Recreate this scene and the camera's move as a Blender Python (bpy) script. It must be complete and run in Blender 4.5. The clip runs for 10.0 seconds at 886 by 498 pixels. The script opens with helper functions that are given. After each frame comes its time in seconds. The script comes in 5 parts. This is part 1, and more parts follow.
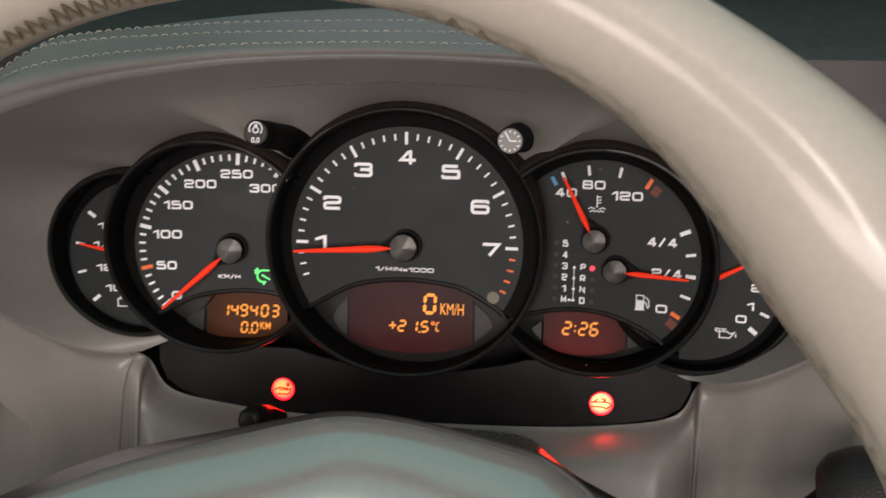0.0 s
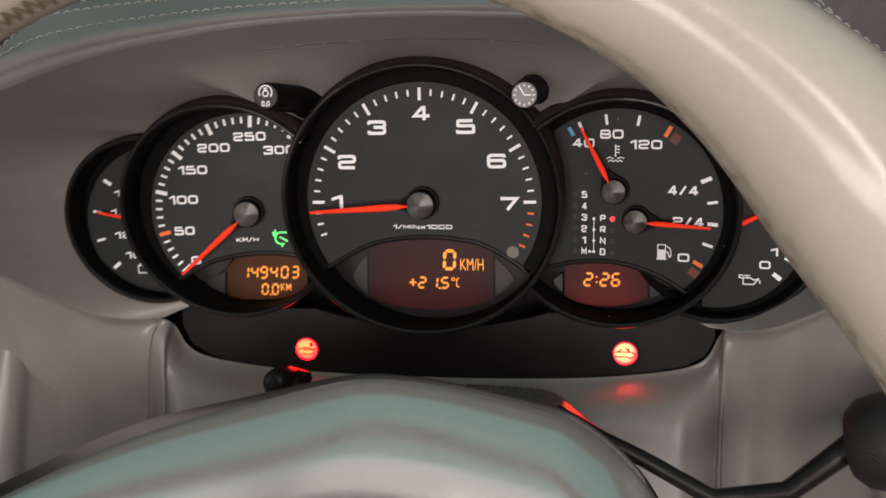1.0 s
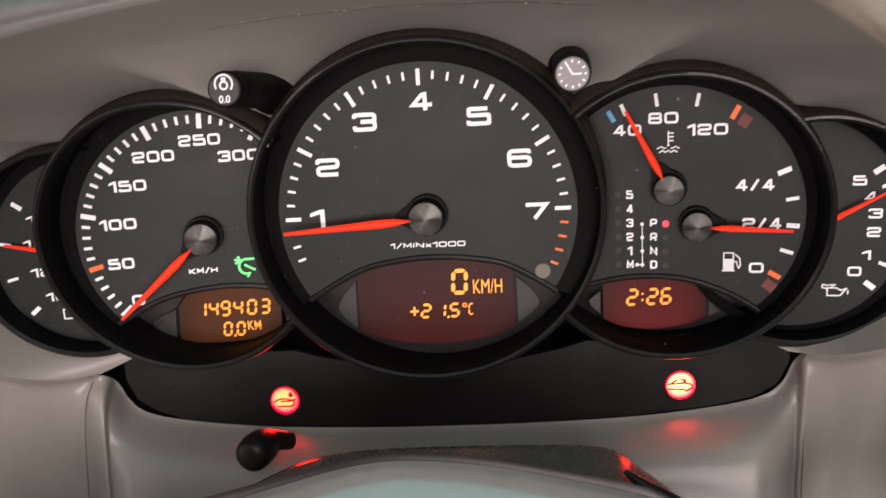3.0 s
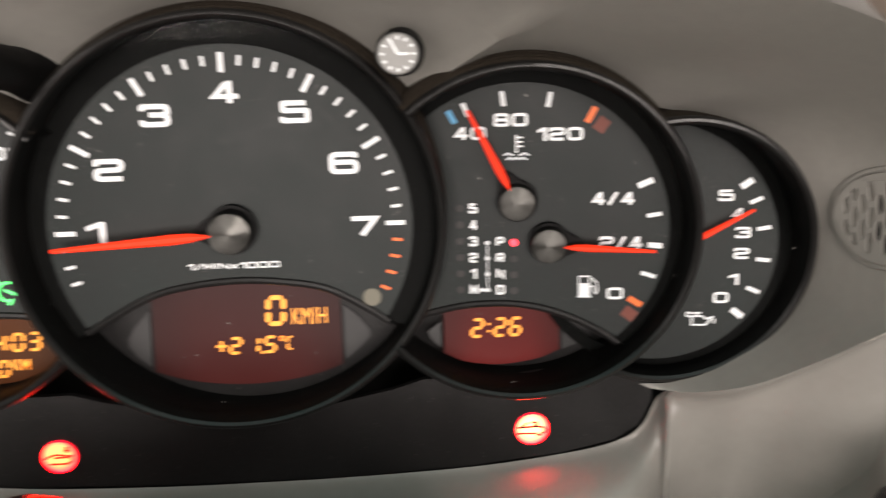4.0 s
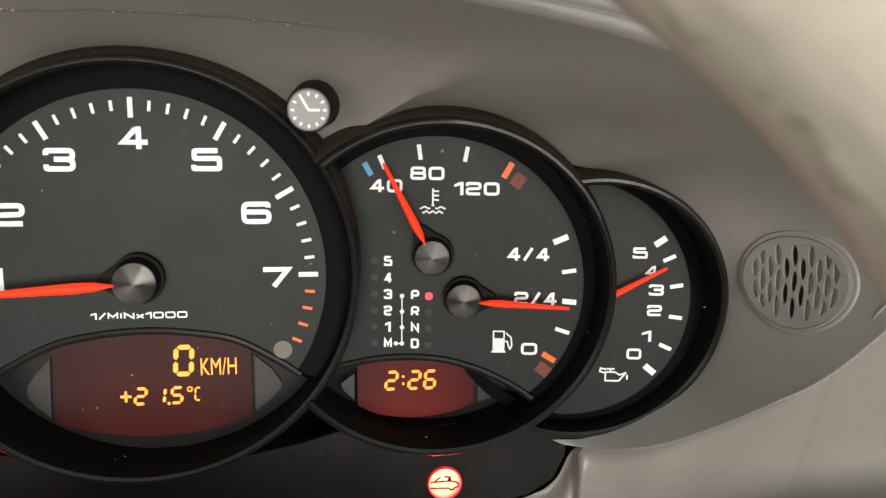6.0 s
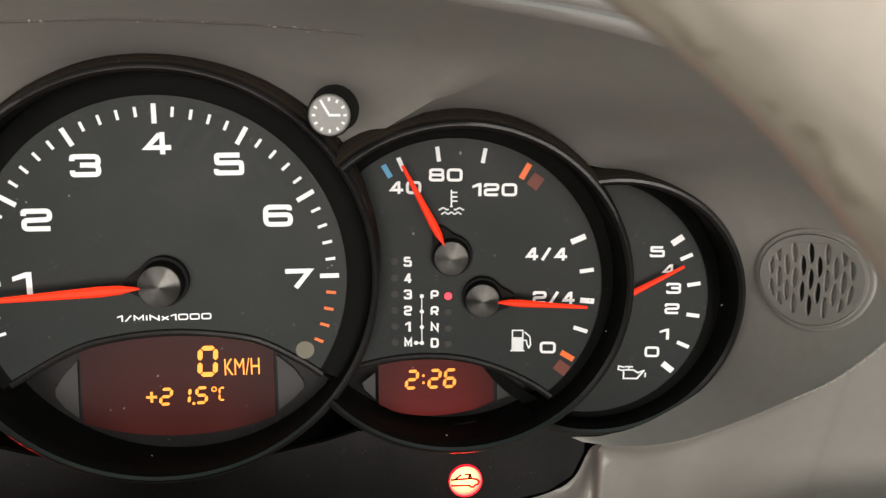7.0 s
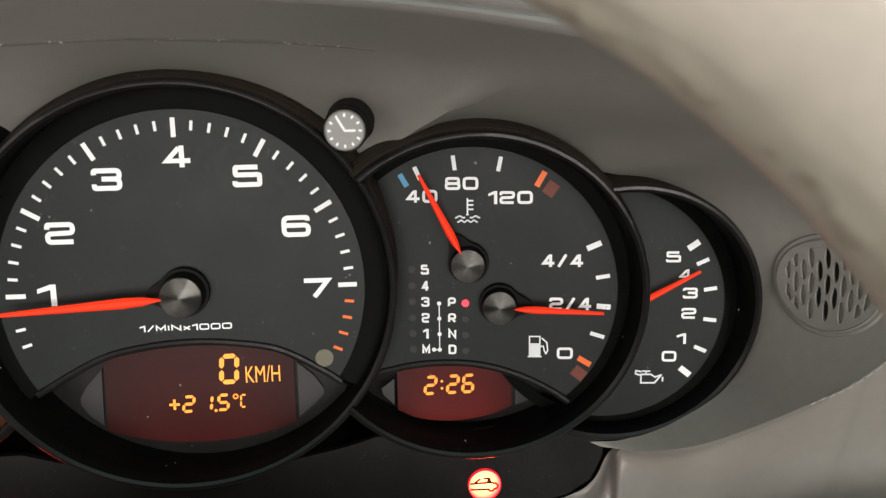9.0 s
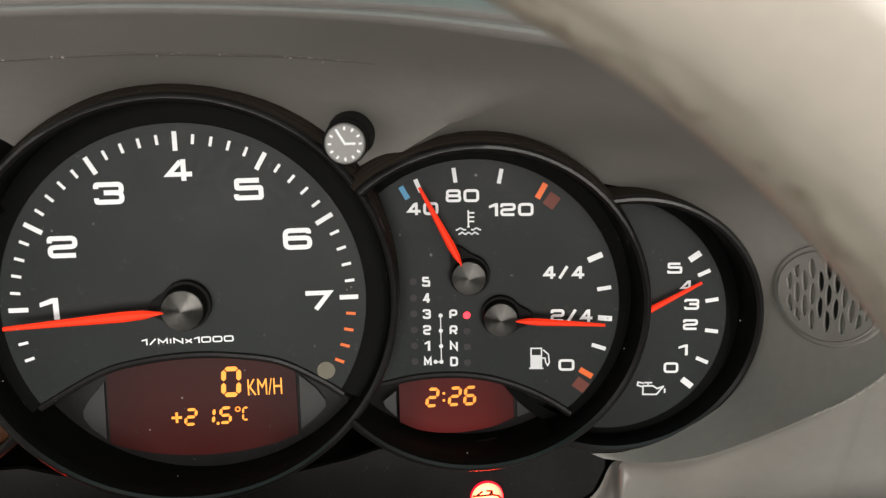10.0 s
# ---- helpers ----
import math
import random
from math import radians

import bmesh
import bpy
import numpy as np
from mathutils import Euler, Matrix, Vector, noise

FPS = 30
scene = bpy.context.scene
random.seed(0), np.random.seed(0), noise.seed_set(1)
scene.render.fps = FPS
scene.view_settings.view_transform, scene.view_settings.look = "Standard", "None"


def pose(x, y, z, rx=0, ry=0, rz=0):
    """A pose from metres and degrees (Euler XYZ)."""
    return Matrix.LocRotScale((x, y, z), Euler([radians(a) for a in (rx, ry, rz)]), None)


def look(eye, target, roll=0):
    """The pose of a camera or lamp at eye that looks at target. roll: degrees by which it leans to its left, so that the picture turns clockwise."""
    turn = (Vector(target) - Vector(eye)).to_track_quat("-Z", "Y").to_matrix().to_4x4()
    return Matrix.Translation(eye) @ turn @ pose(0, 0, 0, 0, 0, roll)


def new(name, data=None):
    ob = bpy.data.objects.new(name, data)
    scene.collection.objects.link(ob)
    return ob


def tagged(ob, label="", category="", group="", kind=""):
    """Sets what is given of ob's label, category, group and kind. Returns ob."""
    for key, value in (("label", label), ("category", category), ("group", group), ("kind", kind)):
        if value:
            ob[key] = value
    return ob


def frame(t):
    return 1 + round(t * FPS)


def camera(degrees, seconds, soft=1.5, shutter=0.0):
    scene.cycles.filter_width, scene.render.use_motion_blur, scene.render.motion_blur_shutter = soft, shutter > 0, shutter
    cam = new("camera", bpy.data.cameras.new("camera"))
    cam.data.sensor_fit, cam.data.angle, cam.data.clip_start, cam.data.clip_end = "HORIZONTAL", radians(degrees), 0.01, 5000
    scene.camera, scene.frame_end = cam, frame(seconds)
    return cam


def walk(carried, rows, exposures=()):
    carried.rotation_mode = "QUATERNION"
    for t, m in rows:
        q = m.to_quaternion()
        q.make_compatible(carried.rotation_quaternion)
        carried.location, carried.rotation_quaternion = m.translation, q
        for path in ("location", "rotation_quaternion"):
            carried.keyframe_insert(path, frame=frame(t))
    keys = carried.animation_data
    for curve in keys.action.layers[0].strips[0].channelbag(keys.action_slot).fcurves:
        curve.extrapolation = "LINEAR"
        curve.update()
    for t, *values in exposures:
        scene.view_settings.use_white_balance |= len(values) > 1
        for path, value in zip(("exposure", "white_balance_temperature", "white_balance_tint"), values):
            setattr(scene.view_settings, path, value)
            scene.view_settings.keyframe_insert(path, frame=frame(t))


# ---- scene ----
from mathutils.bvhtree import BVHTree

cam = camera(51.0, 10.0, soft=1.3, shutter=0.7)
cam.data.dof.use_dof, cam.data.dof.focus_distance, cam.data.dof.aperture_fstop = True, 0.297, 30.0
PATH = [
    (0, (0.0690, -0.4035, 0.0631), (-0.1843, 1.5557, -0.2492), 0.87),
    (0.5, (0.0672, -0.4084, 0.0594), (-0.2236, 1.5400, -0.2854), 0.17),
    (1, (0.0700, -0.3985, 0.0696), (-0.2271, 1.5300, -0.3694), -1.53),
    (1.2, (0.0460, -0.3556, 0.0558), (-0.2491, 1.5693, -0.3999), -2.13),
    (1.4, (0.0261, -0.3146, 0.0631), (-0.2642, 1.6018, -0.4302), -2.62),
    (1.5, (0.0221, -0.3156, 0.0592), (-0.2543, 1.6015, -0.4389), -2.62),
    (2, (0.0246, -0.3141, 0.0631), (-0.1834, 1.6037, -0.4650), -3.25),
    (2.2, (0.0248, -0.3131, 0.0646), (-0.1608, 1.6036, -0.4755), -3.52),
    (3.3, (0.0318, -0.3162, 0.0688), (-0.0947, 1.6224, -0.4063), -3.57),
    (3.5, (0.0317, -0.2966, 0.0633), (-0.0408, 1.6474, -0.4009), -3.40),
    (4, (0.0430, -0.2679, 0.0516), (0.1744, 1.6793, -0.3852), -1.30),
    (4.5, (0.0461, -0.2624, 0.0512), (0.3109, 1.6729, -0.3785), 0.31),
    (5, (0.0466, -0.2648, 0.0534), (0.3432, 1.6687, -0.3632), 0.95),
    (5.5, (0.0476, -0.2636, 0.0545), (0.3386, 1.6757, -0.3387), 1.13),
    (5.7, (0.0495, -0.2627, 0.0563), (0.3331, 1.6797, -0.3266), 1.02),
    (6.8, (0.0486, -0.2683, 0.0599), (0.2945, 1.6805, -0.3164), 0.05),
    (7, (0.0484, -0.2674, 0.0597), (0.2840, 1.6814, -0.3235), 0.03),
    (7.5, (0.0503, -0.2658, 0.0617), (0.2675, 1.6843, -0.3255), -0.22),
    (8, (0.0493, -0.2678, 0.0616), (0.2606, 1.6809, -0.3355), -0.44),
    (8.5, (0.0492, -0.2682, 0.0631), (0.2497, 1.6814, -0.3357), -0.65),
    (9, (0.0496, -0.2688, 0.0651), (0.2396, 1.6812, -0.3368), -0.82),
    (9.5, (0.0505, -0.2682, 0.0680), (0.2360, 1.6828, -0.3307), -1.08),
    (10, (0.0506, -0.2694, 0.0653), (0.2316, 1.6865, -0.3116), -1.09),
]
# the car's own axes lean back against gravity: the dials face the driver's eyes
CAR = pose(0, 0, 0.85, -20, 0, 0)
EXPOSURES = [(0.0, -0.44, 6750, 18.5), (1.0, -0.44, 6750, 18.5), (1.5, -0.08, 6900, 27), (3.5, 0.14, 6750, 20.5), (4.0, 0.42, 6700, 14), (4.5, 0.44, 6650, 10.5), (7.0, 0.11, 6650, 10), (10.0, -0.05, 6500, 9.5)]
walk(cam, [(t, CAR @ look(eye, target, roll)) for t, eye, target, roll in PATH], EXPOSURES)

# ---- world and lights ----
world = bpy.data.worlds.new("garage_air")
scene.world = world
world.use_nodes = True
world.node_tree.nodes["Background"].inputs[0].default_value = (0.55, 0.52, 0.48, 1)
world.node_tree.nodes["Background"].inputs[1].default_value = 0.10


def area(name, eye, target, sx, sy, watts, colour):
    data = bpy.data.lights.new(name, "AREA")
    data.shape, data.size, data.size_y, data.energy, data.color = "RECTANGLE", sx, sy, watts, colour
    ob = new(name, data)
    ob.matrix_basis = look(eye, target)
    return ob


area("garage_tube_light", (0.40, -1.8, 2.25), (0.1, -0.1, 0.9), 0.03, 1.1, 16, (1.0, 0.94, 0.88))
# unseen soft fill added behind the driver, with no known source there
area("rear_fill_light", (0.15, -1.80, 1.50), (0, 0, 0.9), 1.7, 0.6, 37, (1.0, 0.93, 0.88))
# weak unseen fill added from the left to brighten the surround
area("side_fill_light", (-1.15, -0.75, 1.25), (0.1, 0, 0.87), 0.8, 0.5, 2.5, (1.0, 0.94, 0.89))
# wide neutral fill added out of view, below the ceiling
area("ceiling_fill_light", (0.0, -1.3, 2.85), (0, -1.2, 0), 3.0, 0.8, 9, (1.0, 0.95, 0.90))
# cool fill added out of view ahead, to brighten the roll's top
area("front_fill_light", (0.2, 3.2, 2.35), (0, 0, 0.9), 3.0, 0.8, 13, (0.86, 0.95, 1.0))
# unseen teal source added overhead for the pad's and rim's teal reflections
area("teal_overhead_light", (-0.3, 1.0, 2.85), (-0.3, 1.0, 0), 6.0, 4.0, 30.0, (0.20, 0.95, 0.90))


# ---- materials ----
def mat(name, colour, rough=0.5, metal=0.0, vary=0.12, scale=40.0, bump=0.0, bump_scale=600.0, coat=0.0, glow=0.0, glow_colour=None, spec=0.5, detail=None, dust=0.0, uneven=0.07):
    m = bpy.data.materials.new(name)
    m.use_nodes = True
    n, l = m.node_tree.nodes, m.node_tree.links
    b = n["Principled BSDF"]
    b.inputs["Roughness"].default_value = rough
    b.inputs["Metallic"].default_value = metal
    b.inputs["Coat Weight"].default_value = coat
    b.inputs["Specular IOR Level"].default_value = spec
    b.inputs["Base Color"].default_value = (*colour, 1)
    if glow:
        b.inputs["Emission Color"].default_value = (*(glow_colour or colour), 1)
        b.inputs["Emission Strength"].default_value = glow
    tc = n.new("ShaderNodeTexCoord")
    if vary:
        big, fine = n.new("ShaderNodeTexNoise"), n.new("ShaderNodeTexNoise")
        big.inputs["Scale"].default_value, fine.inputs["Scale"].default_value = scale, scale * 12
        big.inputs["Detail"].default_value = 4
        both = n.new("ShaderNodeMath")
        both.operation = "ADD"
        l.new(tc.outputs["Object"], big.inputs["Vector"])
        l.new(tc.outputs["Object"], fine.inputs["Vector"])
        l.new(big.outputs["Fac"], both.inputs[0])
        l.new(fine.outputs["Fac"], both.inputs[1])
        ramp = n.new("ShaderNodeMapRange")
        ramp.inputs["From Min"].default_value, ramp.inputs["From Max"].default_value = 0.6, 1.4
        ramp.inputs["To Min"].default_value, ramp.inputs["To Max"].default_value = 1 - vary, 1 + vary
        l.new(both.outputs[0], ramp.inputs["Value"])
        mul = n.new("ShaderNodeVectorMath")
        mul.operation = "SCALE"
        mul.inputs[0].default_value = colour
        l.new(ramp.outputs[0], mul.inputs["Scale"])
        l.new(mul.outputs[0], b.inputs["Base Color"])
        rr = n.new("ShaderNodeMapRange")
        rr.inputs["From Min"].default_value, rr.inputs["From Max"].default_value = 0.6, 1.4
        rr.inputs["To Min"].default_value, rr.inputs["To Max"].default_value = max(0.02, rough - uneven), min(1, rough + uneven)
        l.new(both.outputs[0], rr.inputs["Value"])
        l.new(rr.outputs[0], b.inputs["Roughness"])
    if dust:
        cells, keep, pick = n.new("ShaderNodeTexVoronoi"), n.new("ShaderNodeTexNoise"), n.new("ShaderNodeMath")
        cells.inputs["Scale"].default_value, keep.inputs["Scale"].default_value = 900, 260
        l.new(tc.outputs["Object"], cells.inputs["Vector"])
        l.new(tc.outputs["Object"], keep.inputs["Vector"])
        size, speck = n.new("ShaderNodeMapRange"), n.new("ShaderNodeMapRange")
        size.inputs["From Min"].default_value, size.inputs["From Max"].default_value = 0.5, 0.75
        size.inputs["To Min"].default_value, size.inputs["To Max"].default_value = 0.0, 0.28
        l.new(keep.outputs["Fac"], size.inputs["Value"])
        pick.operation = "LESS_THAN"
        l.new(cells.outputs["Distance"], pick.inputs[0])
        l.new(size.outputs[0], pick.inputs[1])
        speck.inputs["To Max"].default_value = dust
        l.new(pick.outputs[0], speck.inputs["Value"])
        mix = n.new("ShaderNodeMix")
        mix.data_type = "RGBA"
        mix.inputs[6].default_value, mix.inputs[7].default_value = (*colour, 1), (0.35, 0.33, 0.3, 1)
        if b.inputs["Base Color"].links:
            l.new(b.inputs["Base Color"].links[0].from_socket, mix.inputs[6])
        l.new(speck.outputs[0], mix.inputs[0])
        l.new(mix.outputs[2], b.inputs["Base Color"])
    if bump:
        v = n.new("ShaderNodeTexVoronoi" if detail == "grain" else "ShaderNodeTexNoise")
        v.inputs["Scale"].default_value = bump_scale
        bp = n.new("ShaderNodeBump")
        bp.inputs["Strength"].default_value = bump
        bp.inputs["Distance"].default_value = 0.0004
        l.new(tc.outputs["Object"], v.inputs["Vector"])
        l.new(v.outputs[0], bp.inputs["Height"])
        l.new(bp.outputs[0], b.inputs["Normal"])
    return m


GREIGE = mat("greige_vinyl", (0.260, 0.251, 0.230), 0.48, vary=0.08, scale=22, bump=0.14, bump_scale=2200, detail="grain")
GREIGE_SMOOTH = mat("smooth_greige_plastic", (0.255, 0.246, 0.226), 0.31, vary=0.05, scale=22, bump=0.04, bump_scale=2200, detail="grain", uneven=0.012)
GREIGE_PAD = mat("greige_leather", (0.225, 0.213, 0.202), 0.48, vary=0.07, scale=25, bump=0.15, bump_scale=1500, detail="grain")


def worn_leather(name, colour, grime, stain):
    """Smooth leather whose handled inner edge is soiled and rubbed in patches."""
    m = mat(name, colour, 0.18, vary=0.06, scale=35, bump=0.045, bump_scale=1800, detail="grain")
    n, l = m.node_tree.nodes, m.node_tree.links
    b = n["Principled BSDF"]
    base = b.inputs["Base Color"].links[0].from_socket
    at = n.new("ShaderNodeAttribute")
    at.attribute_name = "wear"
    tc, big, fine = n.new("ShaderNodeTexCoord"), n.new("ShaderNodeTexNoise"), n.new("ShaderNodeTexNoise")
    big.inputs["Scale"].default_value, fine.inputs["Scale"].default_value = 250, 480
    big.inputs["Detail"].default_value, fine.inputs["Detail"].default_value = 2, 5
    for x in (big, fine):
        l.new(tc.outputs["Object"], x.inputs["Vector"])
    spots, edge, tinge = n.new("ShaderNodeMath"), n.new("ShaderNodeMapRange"), n.new("ShaderNodeMapRange")
    spots.operation = "ADD"
    l.new(big.outputs["Fac"], spots.inputs[0])
    l.new(at.outputs["Fac"], spots.inputs[1])
    edge.inputs["From Min"].default_value, edge.inputs["From Max"].default_value = 1.33, 1.62
    l.new(spots.outputs[0], edge.inputs["Value"])
    tinge.inputs["From Max"].default_value, tinge.inputs["To Max"].default_value = 0.9, 0.75
    l.new(at.outputs["Fac"], tinge.inputs["Value"])
    for fac, tone in ((tinge, grime), (edge, stain)):
        mix = n.new("ShaderNodeMix")
        mix.data_type = "RGBA"
        l.new(fac.outputs[0], mix.inputs[0])
        l.new(base, mix.inputs[6])
        mix.inputs[7].default_value = (*tone, 1)
        base = mix.outputs[2]
    l.new(base, b.inputs["Base Color"])
    dull = n.new("ShaderNodeMapRange")
    dull.inputs["To Min"].default_value, dull.inputs["To Max"].default_value = 0.18, 0.75
    l.new(at.outputs["Fac"], dull.inputs["Value"])
    l.new(dull.outputs[0], b.inputs["Roughness"])
    return m


RIM_LEATHER = worn_leather("worn_cream_leather", (0.475, 0.437, 0.382), (0.36, 0.332, 0.265), (0.18, 0.156, 0.110))
THREAD_AND_GLINT = mat("pale_thread_and_glint", (0.40, 0.375, 0.335), 0.8, vary=0.15)
DUST = mat("pale_dust", (0.40, 0.37, 0.33), 0.9, vary=0.2)
LACE = mat("lacing_thread", (0.15, 0.125, 0.085), 0.75, vary=0.2, scale=200)
INNER_BLACK = mat("matt_black_bezel", (0.0052, 0.0056, 0.0054), 0.6, vary=0.25, scale=90, spec=0.04, bump=0.15, dust=0.08)
UNLIT = mat("unlit_lamp_print", (0.022, 0.020, 0.019), 0.6, vary=0.1)
BLACK = mat("black_plastic", (0.0105, 0.0102, 0.010), 0.38, vary=0.2, scale=60, bump=0.1, spec=0.3, dust=0.1)
PIANO = mat("black_panel_plastic", (0.0125, 0.0122, 0.0122), 0.36, vary=0.2, scale=60, spec=0.2, dust=0.14)
BEZEL = mat("black_bezel_plastic", (0.007, 0.0068, 0.0066), 0.36, vary=0.2, scale=60, spec=0.5, dust=0.08)
FLOCK = mat("dusty_black_plastic", (0.036, 0.029, 0.022), 0.9, vary=0.4, scale=700, bump=0.3, bump_scale=3000, spec=0.1, dust=0.4)
FACE = mat("dial_face_black", (0.0078, 0.0120, 0.0112), 0.5, vary=0.4, scale=55, bump=0.05, bump_scale=3000, spec=0.26, dust=0.14)
WHITE = mat("white_dial_print", (0.80, 0.82, 0.82), 0.5, vary=0.05, scale=200, glow=0.12, glow_colour=(0.92, 0.97, 1.0))
ORANGE = mat("orange_dial_print", (0.78, 0.13, 0.012), 0.5, vary=0.03, glow=0.25)
DULL_RED = mat("dark_red_print", (0.16, 0.035, 0.02), 0.6, vary=0.2, scale=900)
BLUE = mat("blue_dial_print", (0.06, 0.30, 0.52), 0.5, vary=0.03, glow=0.1)
NEEDLE = mat("orange_red_needle", (0.85, 0.04, 0.012), 0.6, spec=0.2, vary=0.05, scale=200, glow=0.42, glow_colour=(1, 0.035, 0.008))
HUB = mat("matt_black_hub", (0.0045, 0.0045, 0.0045), 0.6, vary=0.2, scale=500, spec=0.12)
HUB_CAP = mat("turned_dark_metal", (0.075, 0.074, 0.069), 0.31, metal=0.95, vary=0.22, scale=900, bump=0.04, bump_scale=3500, uneven=0.015)
_turned = HUB_CAP.node_tree.nodes.new("ShaderNodeTangent")
_turned.direction_type, _turned.axis = "RADIAL", "Y"
HUB_CAP.node_tree.links.new(_turned.outputs[0], HUB_CAP.node_tree.nodes["Principled BSDF"].inputs["Tangent"])
HUB_CAP.node_tree.nodes["Principled BSDF"].inputs["Anisotropic"].default_value = 1.0
HUB_CAP.node_tree.nodes["Principled BSDF"].inputs["Anisotropic Rotation"].default_value = 0.25

def backlit(m, low, high):
    """Uneven backlight: stronger along the bottom, weaker at the top and sides."""
    n, l = m.node_tree.nodes, m.node_tree.links
    b = n["Principled BSDF"]
    tc, split, ramp, side, mul, span = n.new("ShaderNodeTexCoord"), n.new("ShaderNodeSeparateXYZ"), n.new("ShaderNodeMapRange"), n.new("ShaderNodeMapRange"), n.new("ShaderNodeMath"), n.new("ShaderNodeMath")
    l.new(tc.outputs["Generated"], split.inputs[0])
    ramp.inputs["From Min"].default_value, ramp.inputs["From Max"].default_value = 0.0, 1.0
    ramp.inputs["To Min"].default_value, ramp.inputs["To Max"].default_value = low, high
    l.new(split.outputs["Z"], ramp.inputs["Value"])
    span.operation = "PINGPONG"
    span.inputs[1].default_value = 0.5
    l.new(split.outputs["X"], span.inputs[0])
    side.interpolation_type = "SMOOTHSTEP"
    side.inputs["From Max"].default_value = 0.3
    side.inputs["To Min"].default_value = 0.45
    l.new(span.outputs[0], side.inputs["Value"])
    mul.operation = "MULTIPLY"
    l.new(ramp.outputs[0], mul.inputs[0])
    l.new(side.outputs[0], mul.inputs[1])
    l.new(mul.outputs[0], b.inputs["Emission Strength"])
    return m


LCD_RED = backlit(mat("red_lcd_glass", (0.018, 0.004, 0.0035), 0.4, vary=0.1, scale=60, spec=0.2, glow=0.06, glow_colour=(0.75, 0.07, 0.055)), 0.050, 0.018)
CLOCK_RED = backlit(mat("bright_red_lcd_glass", (0.03, 0.006, 0.005), 0.4, vary=0.1, scale=60, spec=0.15, glow=0.06, glow_colour=(0.75, 0.05, 0.045)), 0.12, 0.05)
LCD_AMBER = backlit(mat("amber_lcd_glass", (0.03, 0.012, 0.004), 0.4, vary=0.1, scale=60, spec=0.2, glow=0.05, glow_colour=(0.8, 0.2, 0.045)), 0.045, 0.07)
SEGMENT = mat("amber_segments", (0.9, 0.4, 0.05), 0.5, vary=0.0, glow=0.78, glow_colour=(1.0, 0.27, 0.03))


def lamp_lens(name, core, edge):
    """A lens lit by a small bulb: hottest in the middle, deep red towards its edge."""
    m = mat(name, (0.6, 0.2, 0.08), 0.4, vary=0.0, glow=40.0)
    n, l = m.node_tree.nodes, m.node_tree.links
    tc, away, ramp = n.new("ShaderNodeTexCoord"), n.new("ShaderNodeVectorMath"), n.new("ShaderNodeValToRGB")
    flat = n.new("ShaderNodeVectorMath")
    flat.operation = "MULTIPLY"
    flat.inputs[1].default_value = (1, 0, 1)
    away.operation = "DISTANCE"
    away.inputs[1].default_value = (0.47, 0, 0.54)
    l.new(tc.outputs["Generated"], flat.inputs[0])
    l.new(flat.outputs[0], away.inputs[0])
    ramp.color_ramp.elements[0].position, ramp.color_ramp.elements[0].color = 0.28, (*core, 1)
    ramp.color_ramp.elements[1].position, ramp.color_ramp.elements[1].color = 0.5, (*edge, 1)
    l.new(away.outputs["Value"], ramp.inputs[0])
    l.new(ramp.outputs[0], n["Principled BSDF"].inputs["Emission Color"])
    return m


LAMP = lamp_lens("telltale_lens", (1.0, 0.042, 0.016), (1.0, 0.0060, 0.0060))
LAMP_RED = lamp_lens("red_telltale_lens", (1.0, 0.022, 0.006), (1.0, 0.0035, 0.0040))
LAMP_HALO = mat("telltale_red_halo", (0.8, 0.02, 0.02), 0.4, vary=0.0, glow=1.4, glow_colour=(1.0, 0.008, 0.03))
INK = mat("black_symbol_ink", (0.004, 0.002, 0.002), 0.6, vary=0.0)
GREEN = mat("green_symbol", (0.1, 0.8, 0.2), 0.5, vary=0.0, glow=0.9, glow_colour=(0.12, 1.0, 0.28))
RED_DOT = mat("red_gear_lamp", (0.9, 0.05, 0.05), 0.3, vary=0.0, glow=2.4, glow_colour=(1.0, 0.012, 0.04))
SENSOR = mat("cloudy_sensor_lens", (0.115, 0.107, 0.072), 0.4, vary=0.1, scale=300)
FLANK = mat("grey_display_mask", (0.019, 0.019, 0.019), 0.55, vary=0.1)
PAD_GLOSS = mat("satin_grey_wheel_pad", (0.46, 0.46, 0.44), 0.18, metal=0.6, vary=0.04, scale=30, spec=0.8, bump=0.03, bump_scale=500)
SHROUD = mat("brown_grey_column_plastic", (0.11, 0.10, 0.092), 0.27, vary=0.1, scale=60, uneven=0.02)
GREIGE_SLOT = mat("slot_plastic", (0.24, 0.225, 0.205), 0.6, vary=0.1)
SEAM_AND_CREASE = mat("shaded_joint", (0.09, 0.083, 0.073), 0.8, vary=0.1)
GAP = mat("dark_gap", (0.004, 0.004, 0.004), 0.9, vary=0.0)
CONCRETE = mat("garage_concrete", (0.22, 0.21, 0.20), 0.85, vary=0.25, scale=1.5, bump=0.2, bump_scale=60)
# dark teal put into the wall's colour for the dim view ahead
DIM_AHEAD = mat("dark_teal_backdrop", (0.02, 0.032, 0.032), 0.8, vary=0.3, scale=2.0)
WALLS = mat("grey_garage_paint", (0.34, 0.34, 0.33), 0.8, vary=0.2, scale=1.0)


